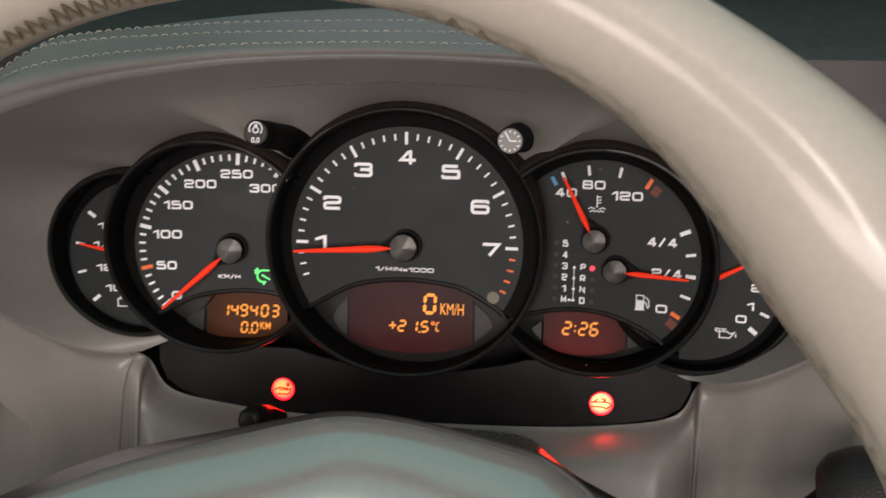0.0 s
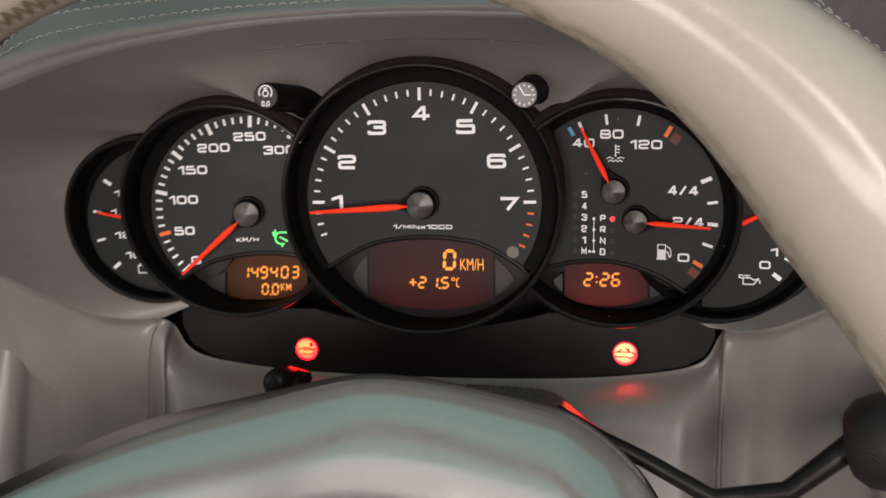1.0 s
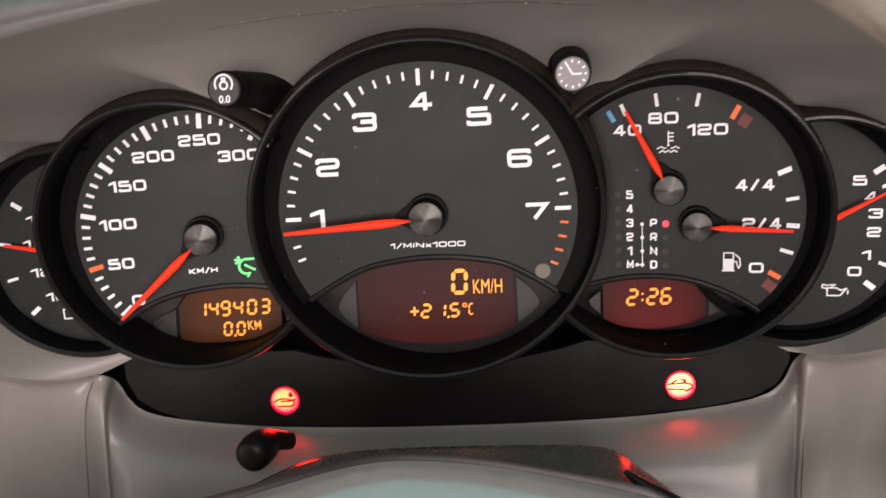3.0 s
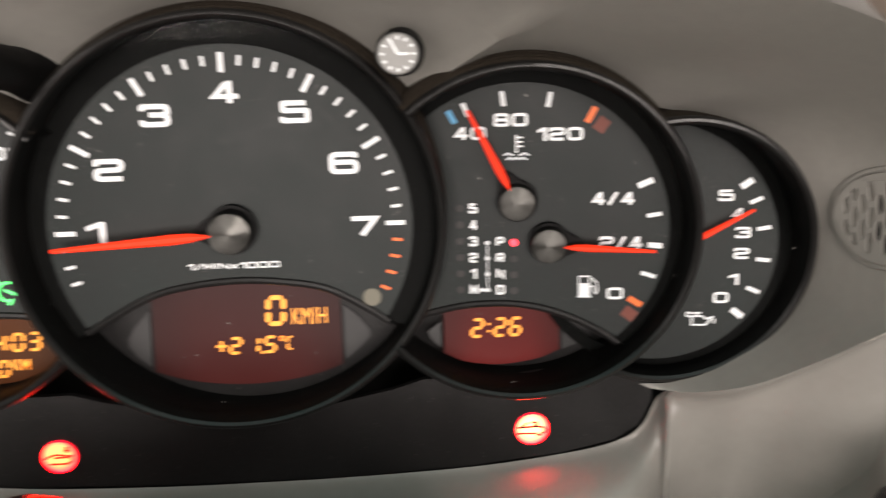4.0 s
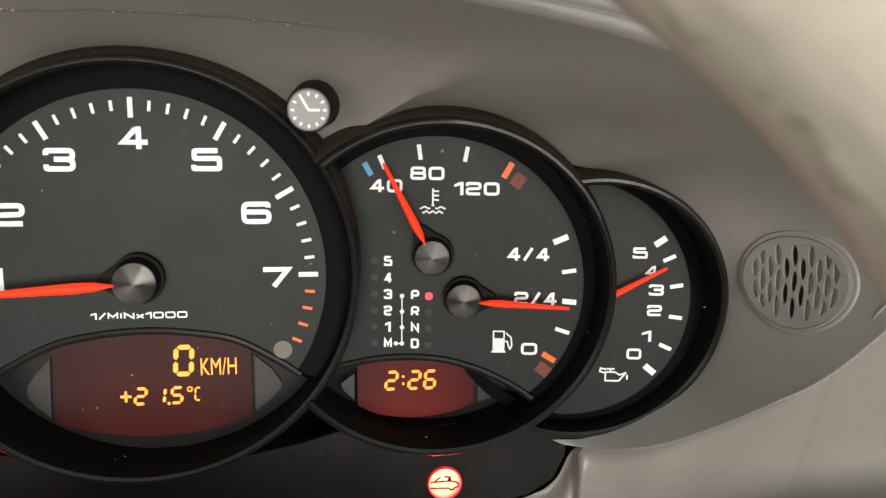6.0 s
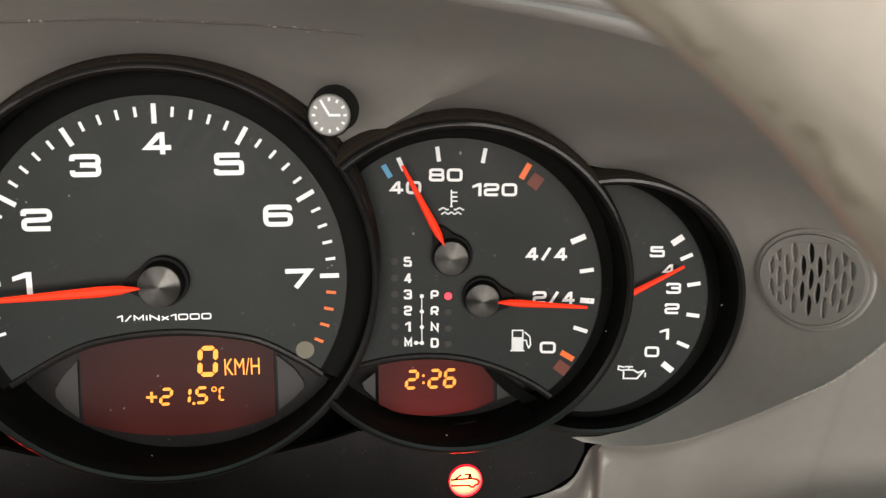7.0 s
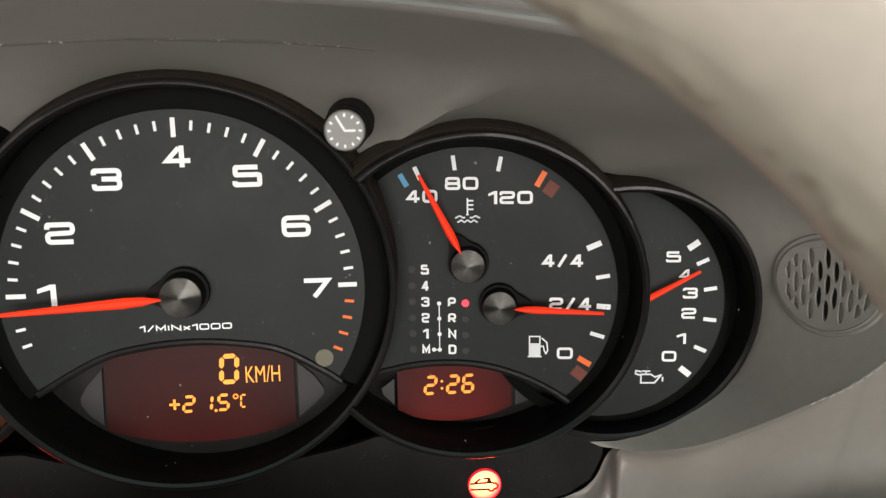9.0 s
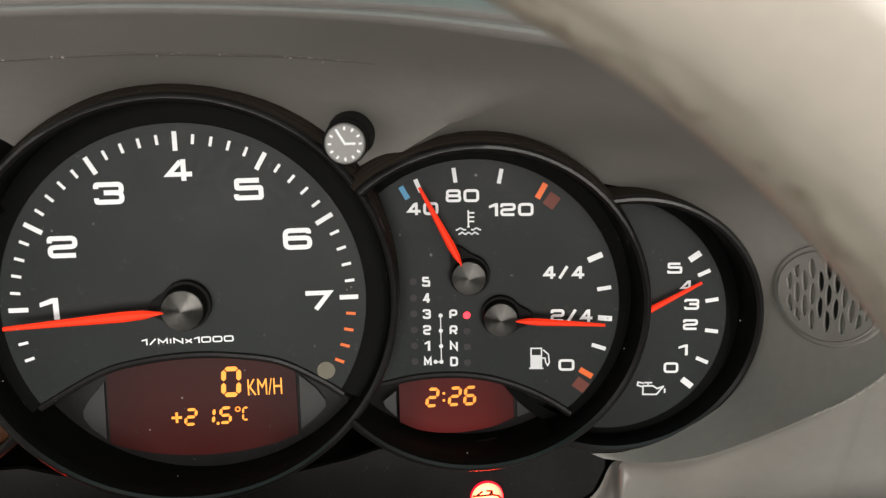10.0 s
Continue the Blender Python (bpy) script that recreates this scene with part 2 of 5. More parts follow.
def dial_glass():
    """Clear cover with a faint gloss, a film of dust and single specks."""
    m = bpy.data.materials.new("clear_dial_cover")
    m.use_nodes = True
    n, l = m.node_tree.nodes, m.node_tree.links
    n.remove(n["Principled BSDF"])
    clear, gloss, grit = n.new("ShaderNodeBsdfTransparent"), n.new("ShaderNodeBsdfGlossy"), n.new("ShaderNodeBsdfDiffuse")
    gloss.inputs["Roughness"].default_value = 0.04
    grit.inputs["Color"].default_value = (0.5, 0.48, 0.45, 1)
    fres, coat, dirt = n.new("ShaderNodeFresnel"), n.new("ShaderNodeMixShader"), n.new("ShaderNodeMixShader")
    fres.inputs["IOR"].default_value = 1.11
    l.new(fres.outputs[0], coat.inputs[0])
    l.new(clear.outputs[0], coat.inputs[1])
    l.new(gloss.outputs[0], coat.inputs[2])
    tc, cells, keep, cloud = n.new("ShaderNodeTexCoord"), n.new("ShaderNodeTexVoronoi"), n.new("ShaderNodeTexNoise"), n.new("ShaderNodeTexNoise")
    cells.inputs["Scale"].default_value, keep.inputs["Scale"].default_value, cloud.inputs["Scale"].default_value = 420, 150, 30
    cloud.inputs["Detail"].default_value = 4
    for x in (cells, keep, cloud):
        l.new(tc.outputs["Object"], x.inputs["Vector"])
    size, pick, film, total = n.new("ShaderNodeMapRange"), n.new("ShaderNodeMath"), n.new("ShaderNodeMapRange"), n.new("ShaderNodeMath")
    size.inputs["From Min"].default_value, size.inputs["From Max"].default_value = 0.55, 0.8
    size.inputs["To Max"].default_value = 0.21
    l.new(keep.outputs["Fac"], size.inputs["Value"])
    pick.operation = "LESS_THAN"
    l.new(cells.outputs["Distance"], pick.inputs[0])
    l.new(size.outputs[0], pick.inputs[1])
    film.inputs["From Min"].default_value, film.inputs["From Max"].default_value = 0.4, 0.75
    film.inputs["To Min"].default_value, film.inputs["To Max"].default_value = 0.0, 0.003
    l.new(cloud.outputs["Fac"], film.inputs["Value"])
    total.operation = "MULTIPLY_ADD"
    total.inputs[1].default_value = 0.30
    l.new(pick.outputs[0], total.inputs[0])
    l.new(film.outputs[0], total.inputs[2])
    l.new(total.outputs[0], dirt.inputs[0])
    l.new(coat.outputs[0], dirt.inputs[1])
    l.new(grit.outputs[0], dirt.inputs[2])
    l.new(dirt.outputs[0], n["Material Output"].inputs["Surface"])
    return m


GLASS = dial_glass()

# ---- building helpers ----
BASES = {}


def thing(name, at, label, category, group="", kind=""):
    """An empty at the thing's base, in the car's axes."""
    ob = new(name)
    ob.empty_display_size = 0.02
    ob.matrix_basis = CAR @ Matrix.Translation(at)
    BASES[ob] = Vector(at)
    return tagged(ob, label, category, group, kind)


def part(name, source, material, parent, label=""):
    """Links a bmesh or mesh, given in the car's axes, as one mesh under a thing or part."""
    if isinstance(source, bpy.types.Mesh):
        me = source
    else:
        me = bpy.data.meshes.new(name)
        source.normal_update()
        source.to_mesh(me)
        source.free()
    me.transform(Matrix.Translation(-BASES[parent]))
    if not me.materials:
        me.materials.append(material)
    ob = new(name, me)
    ob.parent = parent
    BASES[ob] = BASES[parent]
    return tagged(ob, label)


def smooth(me_or_bm, angle=40):
    for f in me_or_bm.faces:
        f.smooth = True
    for e in me_or_bm.edges:
        if len(e.link_faces) == 2 and e.calc_face_angle(0) > radians(angle):
            e.smooth = False
    return me_or_bm


def loft(rows, closed_rows=False, closed_cols=False, cap=False):
    """A skin over rows of points."""
    bm = bmesh.new()
    vs = [[bm.verts.new(p) for p in r] for r in rows]
    nr, nc = len(vs), len(vs[0])
    for i in range(nr if closed_cols else nr - 1):
        for j in range(nc if closed_rows else nc - 1):
            a, b = vs[i], vs[(i + 1) % nr]
            q = (a[j], a[(j + 1) % nc], b[(j + 1) % nc], b[j])
            try:
                bm.faces.new(q)
            except ValueError:
                pass
    if cap:
        bm.faces.new(vs[0])
        bm.faces.new(list(reversed(vs[-1])))
    bmesh.ops.recalc_face_normals(bm, faces=bm.faces)
    return smooth(bm)


def lathe(profile, m, steps=96, closed=False):
    """Turns (radius, depth) pairs about the m's y axis (depth runs along y)."""
    rows = []
    for r, y in profile:
        rows.append([m @ Vector((r * math.cos(a), y, r * math.sin(a))) for a in [2 * math.pi * k / steps for k in range(steps)]])
    return loft(rows, closed_rows=True, closed_cols=closed)


def slab(outline, m, thick=0.0003, lift=0.0):
    """A flat plate of an (u, v) outline standing on m's u-v plane, its face towards the driver."""
    bm = bmesh.new()
    add_slab(bm, outline, m, thick, lift)
    return bm


def add_slab(bm, outline, m, thick=0.0003, lift=0.0):
    front = [bm.verts.new(m @ Vector((u, -lift - thick, v))) for u, v in outline]
    back = [bm.verts.new(m @ Vector((u, -lift, v))) for u, v in outline]
    n = len(front)
    bm.faces.new(front)
    bm.faces.new(list(reversed(back)))
    for i in range(n):
        bm.faces.new((front[i], front[(i + 1) % n], back[(i + 1) % n], back[i]))
    bmesh.ops.recalc_face_normals(bm, faces=bm.faces)


def bar(cu, cv, length, width, angle):
    """A rectangle's outline, its long side along angle (degrees)."""
    a = radians(angle)
    c, s = math.cos(a), math.sin(a)
    return [(cu + x * c - y * s, cv + x * s + y * c) for x, y in
            ((-length / 2, -width / 2), (length / 2, -width / 2), (length / 2, width / 2), (-length / 2, width / 2))]


def disc(cu, cv, r, steps=32):
    return [(cu + r * math.cos(2 * math.pi * k / steps), cv + r * math.sin(2 * math.pi * k / steps)) for k in range(steps)]


def lettering(body, m, cu, cv, height, width, bold=0.0, thick=0.0002, lift=0.0001, slant=0.0):
    """A mesh of the built-in font, its middle at (cu, cv), with that height and width."""
    cu_data = bpy.data.curves.new("letters", "FONT")
    cu_data.body, cu_data.align_x, cu_data.align_y = body, "CENTER", "CENTER"
    cu_data.size, cu_data.extrude, cu_data.offset, cu_data.shear = 1.0, 0.0, bold, slant
    cu_data.resolution_u = 4
    ob = bpy.data.objects.new("letters", cu_data)
    scene.collection.objects.link(ob)
    bpy.context.view_layer.update()
    me = bpy.data.meshes.new_from_object(ob.evaluated_get(bpy.context.evaluated_depsgraph_get()))
    bpy.data.objects.remove(ob)
    ys = [v.co.y for v in me.vertices]
    xs = [v.co.x for v in me.vertices]
    k, kw = height / (max(ys) - min(ys)), width / (max(xs) - min(xs))
    mx, my = (max(xs) + min(xs)) / 2, (max(ys) + min(ys)) / 2
    bm = bmesh.new()
    bm.from_mesh(me)
    bpy.data.meshes.remove(me)
    for v in bm.verts:
        x, y = (v.co.x - mx) * kw + cu, (v.co.y - my) * k + cv
        v.co = m @ Vector((x, -lift - thick, y))
    bmesh.ops.recalc_face_normals(bm, faces=bm.faces)
    return bm


def strokes(lines, m, width, thick=0.00025, lift=0.0002):
    """Thin bars along poly-lines of (u, v)."""
    bm = bmesh.new()
    for line in lines:
        for (u0, v0), (u1, v1) in zip(line[:-1], line[1:]):
            d = math.hypot(u1 - u0, v1 - v0)
            add_slab(bm, bar((u0 + u1) / 2, (v0 + v1) / 2, d + width * 0.8, width, math.degrees(math.atan2(v1 - v0, u1 - u0))), m, thick, lift)
    return bm


def tube(points, radius, steps=10):
    """A round bar along points; radius may be one number or one for each point."""
    rows, side = [], None
    pts = [Vector(p) for p in points]
    for i, p in enumerate(pts):
        d = (pts[min(i + 1, len(pts) - 1)] - pts[max(i - 1, 0)]).normalized()
        ref = side if side else (Vector((0, 0, 1)) if abs(d.z) < 0.9 else Vector((1, 0, 0)))
        a = (ref - d * ref.dot(d)).normalized()
        side = a
        b = d.cross(a)
        r = radius[i] if isinstance(radius, (list, tuple)) else radius
        rows.append([p + r * (math.cos(t) * a + math.sin(t) * b) for t in [2 * math.pi * k / steps for k in range(steps)]])
    return loft(rows, closed_rows=True, cap=True)


def spline(points, n):
    """n points along a smooth curve through the given ones."""
    pts = [np.array(p, float) for p in points]
    pts = [2 * pts[0] - pts[1]] + pts + [2 * pts[-1] - pts[-2]]
    out = []
    for k in range(n):
        t = k / (n - 1) * (len(pts) - 3)
        i = min(int(t), len(pts) - 4)
        t -= i
        a, b, c, d = pts[i:i + 4]
        out.append(0.5 * (2 * b + (c - a) * t + (2 * a - 5 * b + 4 * c - d) * t * t + (3 * b - a - 3 * c + d) * t ** 3))
    return out


def even(points, step):
    """Points at even steps along a line."""
    pts = np.array([tuple(p) for p in points], float)
    run = np.concatenate([[0], np.cumsum(np.linalg.norm(np.diff(pts, axis=0), axis=1))])
    at = np.arange(0, run[-1], step)
    return [Vector([float(np.interp(q, run, pts[:, k])) for k in range(3)]) for q in at]


# ---- garage round the car ----
def box(lo, hi):
    bm = bmesh.new()
    bmesh.ops.create_cube(bm, size=1)
    for v in bm.verts:
        v.co = Vector([lo[i] + (v.co[i] + 0.5) * (hi[i] - lo[i]) for i in range(3)])
    return bm


def setting(name, bm, material, label):
    me = bpy.data.meshes.new(name)
    bm.to_mesh(me)
    bm.free()
    me.materials.append(material)
    return tagged(new(name, me), label, "structure", kind="structure")


setting("floor", box((-4, -5, -0.1), (4, 6, 0)), CONCRETE, "grey concrete garage floor under the car")
setting("wall_north", box((-4, 6, 0), (4, 6.2, 3)), DIM_AHEAD, "garage wall ahead of the car, coloured dark teal for the dim view")
setting("wall_south", box((-4, -5.2, 0), (4, -5, 3)), WALLS, "grey painted garage wall behind the car")
setting("wall_east", box((4, -5, 0), (4.2, 6, 3)), WALLS, "grey painted garage wall beside the car")
setting("wall_west", box((-4.2, -5, 0), (-4, 6, 3)), WALLS, "grey painted garage wall beside the car")
setting("ceiling", box((-4.2, -5.2, 3), (4.2, 6.2, 3.1)), WALLS, "grey painted garage ceiling above the car")

# unseen plates added round the driver's space to bounce light onto the dashboard
BOUNCE = mat("greige_bounce_lining", (0.20, 0.185, 0.165), 0.8, vary=0.12, scale=8, bump=0.2, bump_scale=300)
setting("bounce_floor", box((-0.72, -1.25, 0.46), (0.72, -0.12, 0.50)), BOUNCE, "unseen greige plate added below the dashboard to bounce light")
setting("bounce_wall_west", box((-0.76, -1.25, 0.36), (-0.72, 0.02, 0.84)), BOUNCE, "unseen greige plate added beside the dashboard to bounce light")
setting("bounce_wall_east", box((0.72, -1.25, 0.36), (0.76, 0.02, 0.84)), BOUNCE, "unseen greige plate added beside the dashboard to bounce light")
setting("bounce_wall_south", box((-0.76, -1.29, 0.36), (0.76, -1.25, 0.80)), BOUNCE, "unseen greige plate added behind the wheel to bounce light")

# ---- dashboard ----
DIALS = {  # middle x, y, z of the face, turn towards the driver, bezel radius
    "tach": (0.0, 0.0, 0.0, 0.0, 0.0605),
    "speed": (-0.0845, 0.004, -0.003, 9.0, 0.0492),
    "engine": (0.0841, 0.003, -0.003, -9.0, 0.0504),
    "volt": (-0.1255, 0.006, -0.007, 9.0, 0.0392),
    "oil": (0.1255, 0.006, -0.008, -9.0, 0.0416),
}
LIP = {  # middle x, z of each lip, its set-back, its lean across and upwards
    "tach": (0.0014, 0.0008, 0.0050, 0.08, -0.10), "speed": (-0.0845, -0.0029, 0.0020, 0.05, -0.12), "engine": (0.0835, -0.0042, 0.0038, -0.08, -0.13),
    "volt": (-0.1246, -0.0074, 0.0070, 0.05, -0.08), "oil": (0.1280, -0.0112, 0.0065, -0.05, -0.20)}
dashboard = thing("dashboard", (0, 0.1, -0.25), "greige leather and vinyl dashboard hooding the round instruments", "dashboard")

HALF = [(0.124, -0.004, -0.054), (0.136, -0.010, -0.0535), (0.149, -0.020, -0.048), (0.162, -0.030, -0.0385), (0.171, -0.040, -0.029),
        (0.179, -0.048, -0.0205), (0.187, -0.055, -0.009), (0.194, -0.063, 0.006), (0.196, -0.068, 0.022), (0.180, -0.070, 0.040),
        (0.150, -0.070, 0.0545), (0.115, -0.069, 0.0655), (0.085, -0.068, 0.0715), (0.050, -0.067, 0.0760), (0.0, -0.067, 0.0780)]
EYE_RIM = spline(HALF + [(-x, y, z) for x, y, z in reversed(HALF[:-1])], 169)


def inner_radius(a):
    """How far the round instruments reach in that direction from the middle."""
    best, d = 0.03, (math.cos(a), math.sin(a))
    for key, (x, y, z, turn, r) in DIALS.items():
        x, z = LIP[key][:2]
        along = x * d[0] + z * d[1]
        under = r * r - (x * x + z * z) + along * along
        if under > 0:
            best = max(best, along + math.sqrt(under))
    return best - 0.0004


TURNS = [math.atan2(z, x) for x, y, z in EYE_RIM]
TURNS = [q if q > -1.6 else q + 2 * math.pi for q in TURNS]
raw = [inner_radius(q) for q in TURNS]
mean = [sum(raw[max(0, i - 3):i + 4]) / len(raw[max(0, i - 3):i + 4]) for i in range(len(raw))]
INNER = [min(max(a, b), a + 0.003) for a, b in zip(raw, mean)]


def bowl(p, s):
    """A point of the surround: s runs from the gauges (0) over the fold under the brow to the rim point p (1)."""
    x, y, z = p
    a, rim = math.atan2(z, x), math.hypot(x, z)
    a = a if a > -1.6 else a + 2 * math.pi
    r0 = min(float(np.interp(a, TURNS, INNER)), rim - 0.004)
    up = max(0.0, math.sin(a)) ** 0.5
    lat = (1 - up) * s + up * math.sin(s * math.pi / 2)
    dep = (1 - up) * s ** 1.15 + up * (1 - math.cos(s * math.pi / 2)) ** 0.9
    # under the brow: a panel that comes forward to a fold, then the brow's underside
    rise = math.degrees(math.asin(min(1.0, max(0.0, math.sin(a)))))
    fold = 1 - float(np.interp(rise, FOLD_AT, FOLD_IN)) / (rim - r0)
    soft = 0.030 + 0.09 * max(0.0, 1 - rise / 58)
    depth_at_fold = 0.62
    ramp = (s - fold) / soft
    bend = soft * (math.log1p(math.exp(ramp)) if ramp < 30 else ramp) - soft * math.log1p(math.exp(-fold / soft))
    lead = depth_at_fold / max(fold, 0.2)
    folded = min(1.0, lead * s + (1 - lead) / max(1 - fold, 0.05) * bend)
    k = min(1.0, max(0.0, (rise - 4) / 22))
    k = k * k * (3 - 2 * k)
    lat, dep = lat + (s - lat) * k, dep + (folded - dep) * k
    r = r0 + (rim - r0) * lat
    return Vector((r * math.cos(a), NEAR + (y - NEAR) * dep, r * math.sin(a)))


NEAR = -0.0035  # depth at which the surround meets the gauges
FOLD_AT, FOLD_IN = (0, 22, 30, 37, 63, 90), (0.022, 0.019, 0.0150, 0.0118, 0.0082, 0.0072)
rows = [[bowl(p, k / 40) for p in EYE_RIM] for k in range(41)]
surround = part("instrument_surround", loft(rows), GREIGE, dashboard, "concave greige vinyl surround")

# unseen plate, added so that no light leaks in from behind the gauges
part("light_stop", slab([(-0.5, -0.32), (0.5, -0.32), (0.5, 0.085), (-0.5, 0.085)], Matrix.Translation((0, 0.06, 0)), 0.004), BLACK, dashboard, "unseen black plate added behind the instruments to stop light")

# dark tube standing for shade in the brow's fold, with dust caught in it
line = []
for i, p in enumerate(EYE_RIM):
    if abs(p[0]) < 0.068 and p[2] > 0:
        rim = math.hypot(p[0], p[2])
        a = math.atan2(p[2], p[0])
        rise = math.degrees(math.asin(math.sin(a)))
        r0 = float(np.interp(a, TURNS, INNER))
        line.append(bowl(p, 1 - float(np.interp(rise, FOLD_AT, FOLD_IN)) / (rim - r0)) + Vector((0, -0.0001, 0)))
ends = [min(1.0, 4 * min(i, len(line) - 1 - i) / len(line)) for i in range(len(line))]
part("brow_crease", tube(line, [0.00004 + 0.0004 * q for q in ends], 8), SEAM_AND_CREASE, surround, "fine dark line standing for shade in the fold under the brow")
bm = bmesh.new()
fleck = random.Random(11)
way = even(line, 0.0004)
for k in range(150):
    p = way[int(fleck.random() * len(way))] + Vector((0, -0.0006, fleck.gauss(0.0006, 0.0006)))
    d = fleck.choice((0.00008, 0.0001, 0.00013, 0.0002))
    mote = bmesh.ops.create_icosphere(bm, subdivisions=1, radius=d, matrix=Matrix.Translation(p) @ Matrix.Diagonal((fleck.uniform(0.8, 2.4), 1, 1, 1)))
tagged(part("dust", bm, DUST, surround, "pale dust caught in the fold"), kind="stuff")

# ventilation grille let into the surround
SKIN = BVHTree.FromPolygons([v.co + BASES[surround] for v in surround.data.vertices], [tuple(p.vertices) for p in surround.data.polygons])


def settle(me):
    """Lays a flat plate onto the curved surround behind it."""
    n = GM.to_3x3() @ Vector((0, 1, 0))
    for v in (me.vertices if isinstance(me, bpy.types.Mesh) else me.verts):
        h = (GM.inverted() @ v.co).y
        spot = v.co - n * h
        hit = SKIN.ray_cast(spot - n * 0.02, n)
        if hit[0] is not None:
            v.co = hit[0] + n * h
    return me


GRILLE = Vector((0.1762, -0.0320, 0.0022))
g1 = Vector((0.0156, -0.0328, 0.0040)).normalized()
g3 = g1.cross(Vector((0, 0, 1))).normalized()
g2 = g3.cross(g1)
GM = Matrix((( g1.x, -g3.x, g2.x, GRILLE.x), (g1.y, -g3.y, g2.y, GRILLE.y), (g1.z, -g3.z, g2.z, GRILLE.z), (0, 0, 0, 1)))


def almond(cu, cv, w, h, n=12):
    """A pointed upright oval, cut off at the grille's edge."""
    side = [(w * math.sin(math.pi * k / n), h * math.cos(math.pi * k / n)) for k in range(n + 1)]
    ring = [(cu + x * 0.5, cv + y * 0.5) for x, y in side] + [(cu - x * 0.5, cv + y * 0.5) for x, y in reversed(side[1:-1])]
    cut = [0.0106 * math.sqrt(max(0.0, 1 - (u / 0.0150) ** 2)) for u, v in ring]
    return [(u, min(c, max(-c, v))) for (u, v), c in zip(ring, cut)]


def ellipse(a, b, n=64):
    return [(a * math.cos(2 * math.pi * k / n), b * math.sin(2 * math.pi * k / n)) for k in range(n)]


SLOTS = []
for col in range(-5, 6):  # staggered columns
    for row in range(-3, 4):
        cu, cv = col * 0.00262, row * 0.0072 + (0.0036 if col % 2 else 0.0)
        if abs(cu) < 0.0138 and abs(cv) < 0.0004 + 0.0104 * math.sqrt(1 - (cu / 0.0150) ** 2):
            SLOTS.append((cu, cv, col))


def pierced(outer, holes, m, depth):
    """A flat plate with holes through it."""
    cu_data = bpy.data.curves.new("plate", "CURVE")
    cu_data.dimensions, cu_data.fill_mode, cu_data.extrude = "2D", "BOTH", depth / 2
    for pts in (outer, *holes):
        sp = cu_data.splines.new("POLY")
        sp.points.add(len(pts) - 1)
        sp.use_cyclic_u = True
        for p, (u, v) in zip(sp.points, pts):
            p.co = (u, v, 0, 1)
    ob = bpy.data.objects.new("plate", cu_data)
    scene.collection.objects.link(ob)
    bpy.context.view_layer.update()
    me = bpy.data.meshes.new_from_object(ob.evaluated_get(bpy.context.evaluated_depsgraph_get()))
    bpy.data.objects.remove(ob)
    for v in me.vertices:
        v.co = m @ Vector((v.co.x, v.co.z, v.co.y))
    return me


grille = part("sensor_grille", settle(pierced(ellipse(0.0172, 0.0124), [almond(u, v, 0.0021, 0.0059) for u, v, c in SLOTS], GM @ Matrix.Translation((0, -0.0009, 0)), 0.0008)), GREIGE, dashboard, "oval greige grille with pointed slots")
rim_rows = [[GM @ Vector((u, -h, v)) for u, v in ellipse(a, a * 0.725)] for a, h in ((0.0197, -0.0005), (0.0195, 0.0003), (0.0192, 0.0006), (0.0186, 0.0007), (0.0180, 0.0006), (0.0174, 0.0009), (0.0171, 0.0002))]
part("grille_rim", settle(loft(rim_rows, closed_rows=True)), GREIGE, grille, "raised oval rim")
# black backs stand for the dark depth of the open middle slots
for u, v, c in SLOTS:
    part("slot_back", settle(slab(almond(u, v, 0.0022, 0.0061), GM, 0.0001, 0.0001)), GREIGE_SLOT if abs(c) > 1 else GAP, grille)

# the padded roll over the instruments and the top of the dashboard behind it
PAD = [(0, 0), (0.0005, -0.0011), (0.0012, -0.0016), (0.0018, -0.0013), (0.0021, -0.0004), (0.0023, -0.0002), (0.0026, -0.0007), (0.0034, -0.0010), (0.0043, -0.0003), (0.0051, 0.0016), (0.0062, 0.007), (0.0111, 0.0195), (0.0168, 0.0365), (0.0228, 0.055), (0.0262, 0.080), (0.022, 0.100), (0.003, 0.115), (-0.06, 0.125)]
brow = EYE_RIM[40:129]


def pad_point(p, dn, dy):
    x, y, z = p
    n = Vector((x * 0.25, 0, 0.08 + max(z, 0))).normalized()
    side = min(1.0, (x / 0.14) ** 2)
    dn *= 1 + 1.3 * side * min(1.0, max(0.0, 1.25 - dy / 0.048))
    drop = 0.85 * max(0.0, abs(x) - 0.130) * min(1.0, dy / 0.04)
    return (x + n.x * dn + n.x * dy * 1.2, y + dy, z + n.z * dn - drop)


pad = part("padded_roll", loft([[pad_point(p, dn, dy) for p in brow] for dn, dy in PAD]), GREIGE_PAD, dashboard, "greige leather roll with three stitched seams")
for dn, dy in ((0.0064, 0.0075), (0.0112, 0.0198), (0.0166, 0.0360)):
    bm = bmesh.new()
    line = even([pad_point(p, dn + 0.0003, dy) for p in brow], 0.0007)
    for i in range(0, len(line) - 5, 6):
        a, b = line[i], line[i + 4]
        sub = tube([a - Vector((0, 0, 0.0006)), a * 0.8 + b * 0.2, (a + b) / 2 + Vector((0, 0, 0.0002)), a * 0.2 + b * 0.8, b - Vector((0, 0, 0.0006))], 0.00027, 6)
        me = bpy.data.meshes.new("tmp")
        sub.to_mesh(me)
        sub.free()
        bm.from_mesh(me)
        bpy.data.meshes.remove(me)
    part("stitching", bm, THREAD_AND_GLINT, pad, "pale running stitches")

